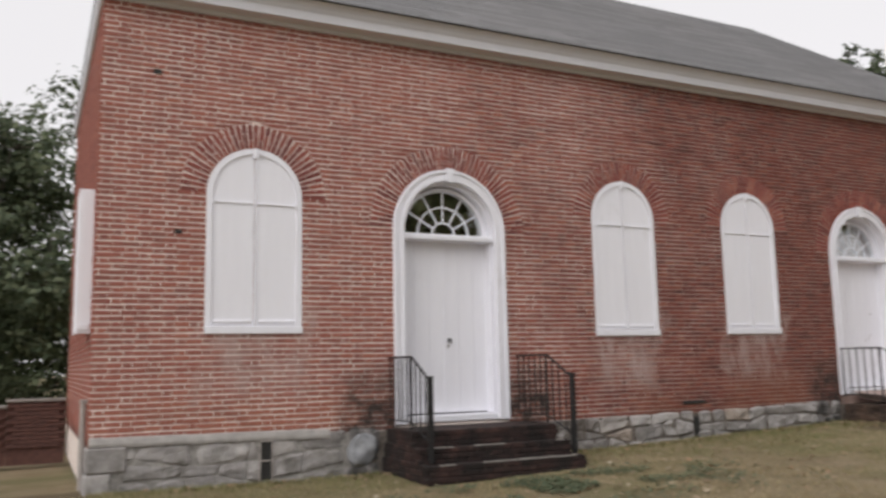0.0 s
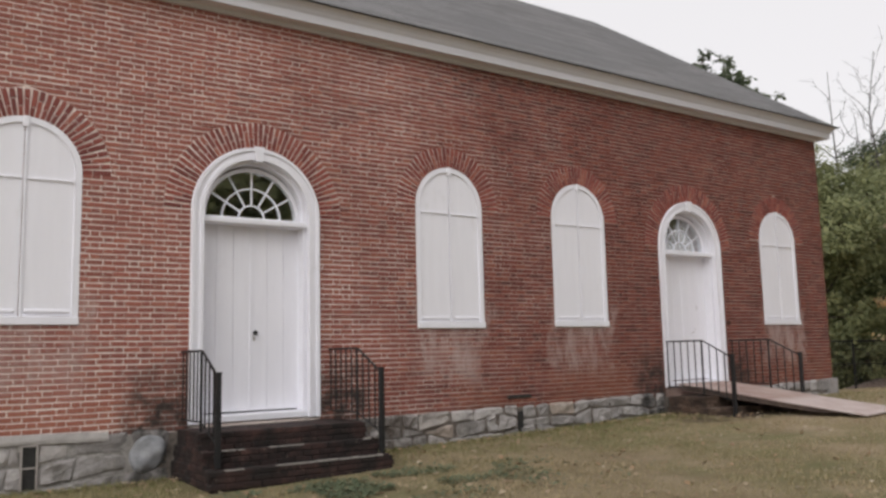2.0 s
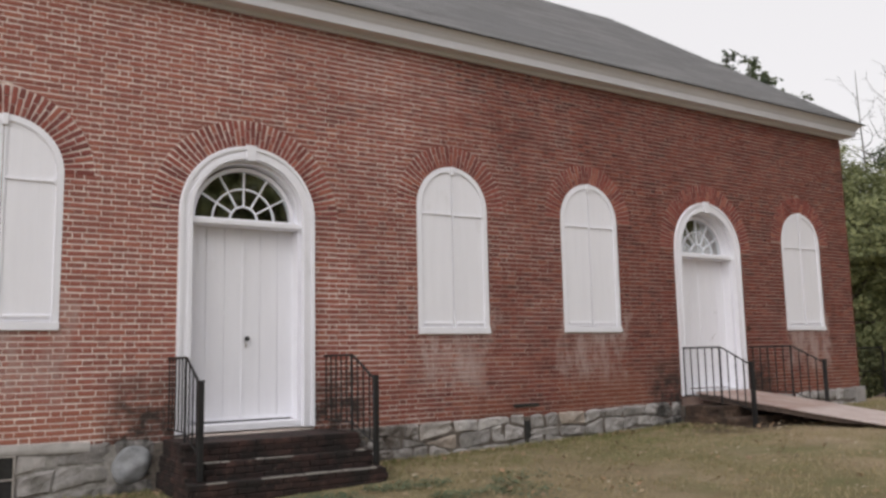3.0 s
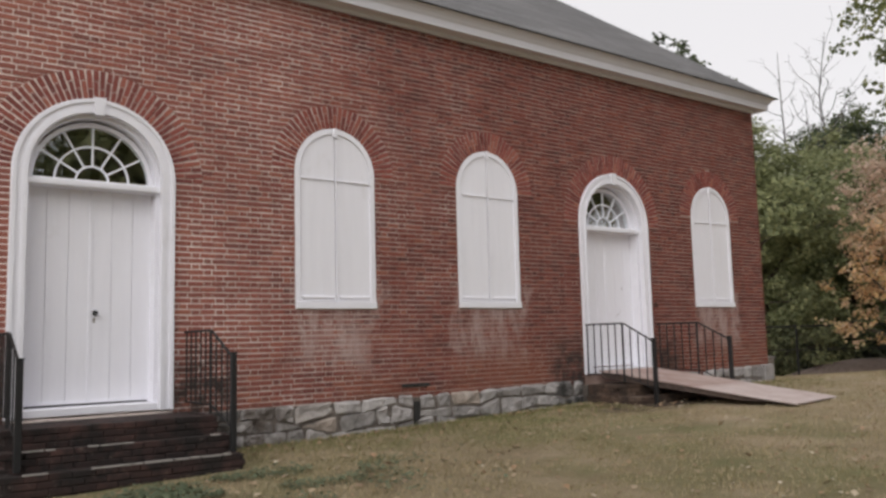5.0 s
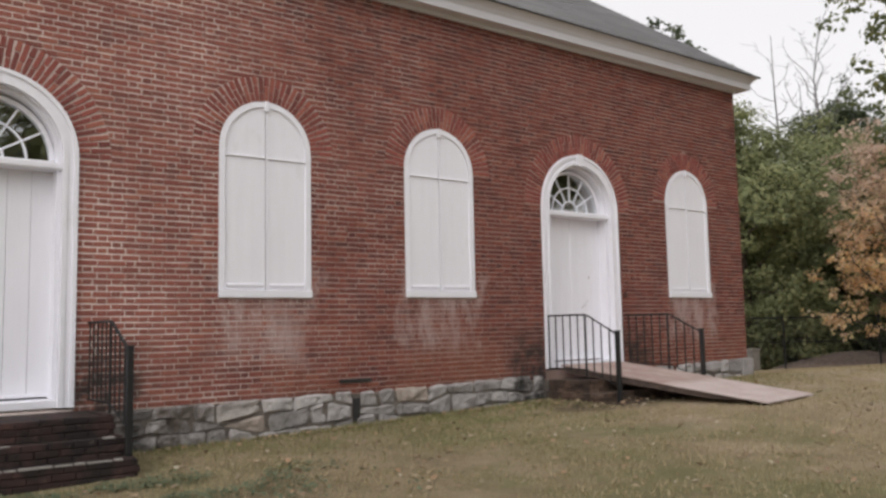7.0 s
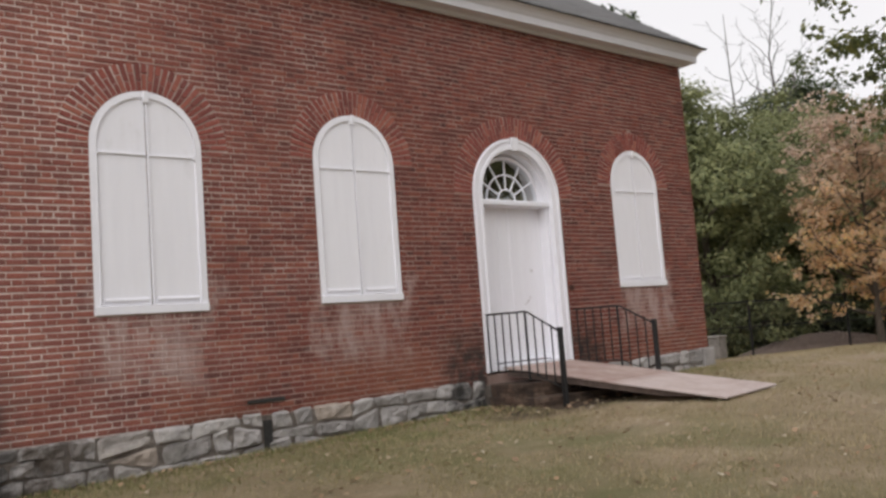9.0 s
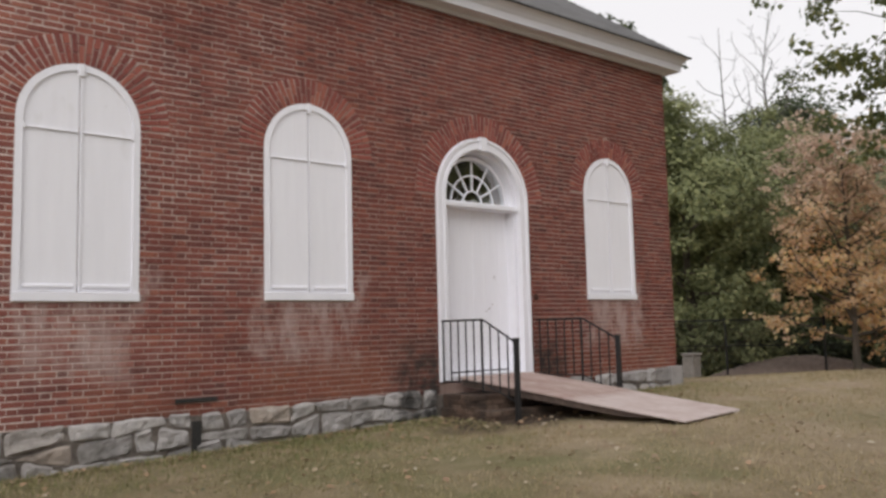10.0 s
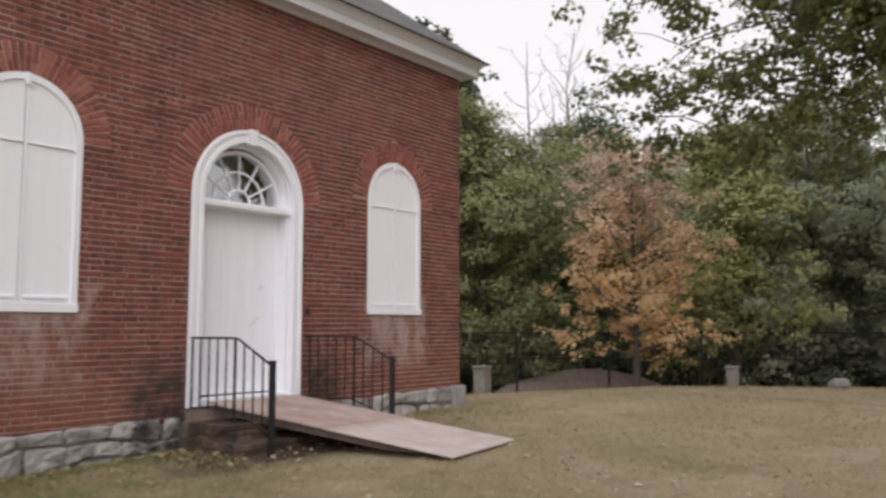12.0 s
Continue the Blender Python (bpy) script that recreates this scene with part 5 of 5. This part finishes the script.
    for v in bm.verts:
        v.co += v.normal * 0.035 * noise.noise(v.co * 6)
    part("stone", bm, BLUESTONE, base, "blue-grey boulder")
    end = part("corner_stone", boxed(X1 - 0.30, X1 + 0.05, WY - 0.10, WY + 0.5, 0.2, 0.75, 0.02), STONE, base)
    part("corner_stone", boxed(X0 - 0.04, X0 + 0.25, WY - 0.07, WY + 0.5, -0.1, 0.30, 0.02), STONE, base)
    part("corner_stone", boxed(X0 - 0.03, X0 + 0.42, WY - 0.075, WY + 0.5, 0.31, 0.60, 0.02), STONE, base)


build_foundation()


# ---- bricks of the long wall and its arches ----
def build_arches():
    rng = random.Random(17)
    for cx, r_in, r_out, c in [(w[0], WIN_R, WIN_OUT, spring(w[0])) for w in WINDOWS] + [(d, DOOR_R, DOOR_OUT, DOOR_C) for d in DOORS]:
        arch = empty("brick_arch", (cx, WY, c))
        tagged(arch, "round arch of rubbed red bricks over the opening", "brick arch", "brick arches", "structure")
        n = round(math.pi * (r_in + r_out) / 2 / 0.070)
        kinds = []
        for cut in (0.36, 0.64):
            mid = r_in + (r_out - r_in) * cut
            pair = []
            for a, b in ((r_in + 0.003, mid - 0.005), (mid + 0.005, r_out)):
                bm = bmesh.new()
                h0, h1 = math.pi * a / n / 2 - 0.0062, math.pi * b / n / 2 - 0.0062 - 0.008 * (b - r_in) / (r_out - r_in)
                ring = lambda y, g: [bm.verts.new((s * (h - g), y, q)) for s, h, q in ((-1, h0, a + g), (1, h0, a + g), (1, h1, b - g), (-1, h1, b - g))]
                back, mid_, front = ring(WY + 0.03, 0), ring(WY - 0.001, 0), ring(WY - 0.006, 0.004)
                for p, q in ((back, mid_), (mid_, front)):
                    for k in range(4):
                        bm.faces.new((p[k], p[(k + 1) % 4], q[(k + 1) % 4], q[k]))
                bm.faces.new(front)
                me = mesh_from("voussoir", bm)
                me.materials.append(ARCH)
                pair.append(me)
            kinds.append(pair)
        for k in range(n):
            an = math.pi * (k + 0.5) / n - math.pi / 2
            for me in kinds[k % 2]:
                ob = part("voussoir", me, None, arch)
                ob.matrix_basis = Matrix.Translation((cx, rng.uniform(-0.003, 0.003), c)) @ Matrix.Rotation(an + rng.uniform(-0.004, 0.004), 4, "Y")


build_arches()


def brick_mesh(bm_or_lists, x0a, x1a, x0b, x1b, z0, z1, out):
    """Adds one brick: x0a to x1a along its lower edge, x0b to x1b along its upper one."""
    verts, faces = bm_or_lists
    k = len(verts)
    g = 0.0035
    verts += [(x0a, WY + 0.02, z0), (x1a, WY + 0.02, z0), (x1b, WY + 0.02, z1), (x0b, WY + 0.02, z1),
              (x0a, WY + g - out, z0), (x1a, WY + g - out, z0), (x1b, WY + g - out, z1), (x0b, WY + g - out, z1),
              (x0a + g, WY - out, z0 + g), (x1a - g, WY - out, z0 + g), (x1b - g, WY - out, z1 - g), (x0b + g, WY - out, z1 - g)]
    for p, q in ((0, 4), (4, 8)):
        for e in range(4):
            faces.append((k + p + e, k + p + (e + 1) % 4, k + q + (e + 1) % 4, k + q + e))
    faces.append((k + 8, k + 9, k + 10, k + 11))


def blocked(z0, z1):
    """The stretches that openings and arches take up along a course: left and right at its lower and its upper edge."""
    out = []
    shapes = [(cx, WIN_R, WIN_OUT, spring(cx), low) for cx, low in WINDOWS] + [(cx, DOOR_R, DOOR_OUT, DOOR_C, 0.0) for cx in DOORS]
    for cx, r, r_out, c, low in sorted(shapes):
        if z1 < low + 0.02 or z0 > c + r_out:
            continue
        h = [r + 0.004 if z <= c else math.sqrt(max(r_out ** 2 - (z - c) ** 2, 0.0)) + 0.006 for z in (z0, z1)]
        if z0 <= c < z1:
            h = [r + 0.004 if c > (z0 + z1) / 2 else max(h)] * 2
        out.append(((cx - h[0], cx + h[0]), (cx - h[1], cx + h[1])))
    return out


def build_bricks():
    rng = random.Random(23)
    joint, low, high = 0.0146, BRICK_LOW - 0.07, BRICK_TOP - 0.01
    verts, faces = [], []
    singles = 0
    shared = {}
    for name, length in (("stretcher", 0.190), ("header", 0.096)):
        v, f = [], []
        brick_mesh((v, f), -length / 2, length / 2, -length / 2, length / 2, -(PITCH - joint) / 2, (PITCH - joint) / 2, 0.0)
        me = bpy.data.meshes.new("brick")
        me.from_pydata([(a, b - WY, c) for a, b, c in v], [], f)
        me.materials.append(BRICK)
        me.update()
        shared[name] = me
    course = 0
    burnt = set()
    z = low
    while z + PITCH - joint < high:
        z0, z1 = z, z + PITCH - joint
        free = []
        left = (X0, X0)
        for (l0, r0), (l1, r1) in blocked(z0 - 0.002, z1 + 0.002):
            free.append((left, (l0, l1)))
            left = (r0, r1)
        free.append((left, (X1, X1)))
        shift = 0.0 if course % 2 else 0.152      # headers stand over the middle of stretchers
        for (a0, a1), (e0, e1) in free:
            start, stop = max(a0, a1), min(e0, e1)
            x = X0 - 0.3 + shift
            first = True
            count = 0
            while x < stop:
                header = count % 2 == 1
                count += 1
                length = 0.096 if header else 0.191
                length += rng.uniform(-0.005, 0.005)
                s, e = x, x + length
                x = X0 - 0.3 + shift + 0.304 * (count // 2) + (0.2 if count % 2 else 0.0)
                if e < start + 0.03 or s > stop - 0.03:
                    continue
                s0, s1, e0_, e1_ = s, s, e, e
                whole = True
                if first or s < start + 0.03:
                    s0, s1, whole = a0, a1, False
                if e > stop - 0.045:
                    e0_, e1_, whole = e0, e1, False
                first = False
                if min(e0_ - s0, e1_ - s1) < 0.015:
                    continue
                out = rng.uniform(-0.003, 0.004)
                near = 8.0 < (s + e) / 2 < 13.0 and 0.9 < z0 < 1.84
                if whole and near and singles < 300 and min(abs(length - 0.190), abs(length - 0.096)) < 0.006:
                    ob = part("brick", shared["header" if length < 0.15 else "stretcher"], None, WALL)
                    ob.location = ((s + e) / 2, WY - out, (z0 + z1) / 2 + 0.006 * noise.noise(((s + e) * 0.35, z * 0.8, 2.0)))
                    ob.rotation_euler = (rng.uniform(-0.01, 0.01), rng.uniform(-0.006, 0.006), rng.uniform(-0.01, 0.01))
                    singles += 1
                else:
                    if header and rng.random() < 0.42:
                        burnt.add(len(faces) // 9)
                    d = rng.uniform(-0.002, 0.002) + 0.006 * noise.noise(((s + e) * 0.35, z * 0.8, 2.0))
                    u0, u1 = rng.uniform(-0.003, 0.003), rng.uniform(-0.003, 0.003)
                    brick_mesh((verts, faces), s0 + (u0 if s0 == s1 else 0), e0_ + (u1 if e0_ == e1_ else 0), s1, e1_, z0 + d + rng.uniform(-0.002, 0.002), z1 + d + rng.uniform(-0.002, 0.002), out)
                if e0_ == e0:
                    break
        z += PITCH
        course += 1
    work = arrays("brickwork", verts, faces, BRICK, WALL, kind="stuff").data
    work.materials.append(BURNT)
    work.polygons.foreach_set("material_index", [1 if k // 9 in burnt else 0 for k in range(len(faces))])
    # the short return on the church's end wall
    verts, faces = [], []
    z, course = low, 0
    while z + PITCH - joint < high:
        y = WY + 0.0 + (0.0 if course % 2 else 0.105)
        while y < WY + DEPTH - 0.2:
            k = len(verts)
            y1, z1, xo = y + 0.2, z + PITCH - joint, X0 + rng.uniform(-0.003, 0.002)
            if y > WY + 0.02:
                verts += [(X0 + 0.02, y, z), (X0 + 0.02, y1, z), (X0 + 0.02, y1, z1), (X0 + 0.02, y, z1), (xo, y, z), (xo, y1, z), (xo, y1, z1), (xo, y, z1)]
                for e in range(4):
                    faces.append((k + e, k + (e + 1) % 4, k + 4 + (e + 1) % 4, k + 4 + e))
                faces.append((k + 4, k + 5, k + 6, k + 7))
            y += 0.2105
        z += PITCH
        course += 1
    arrays("brickwork", verts, faces, BRICK, bpy.data.objects["wall_west"], kind="stuff")


build_bricks()
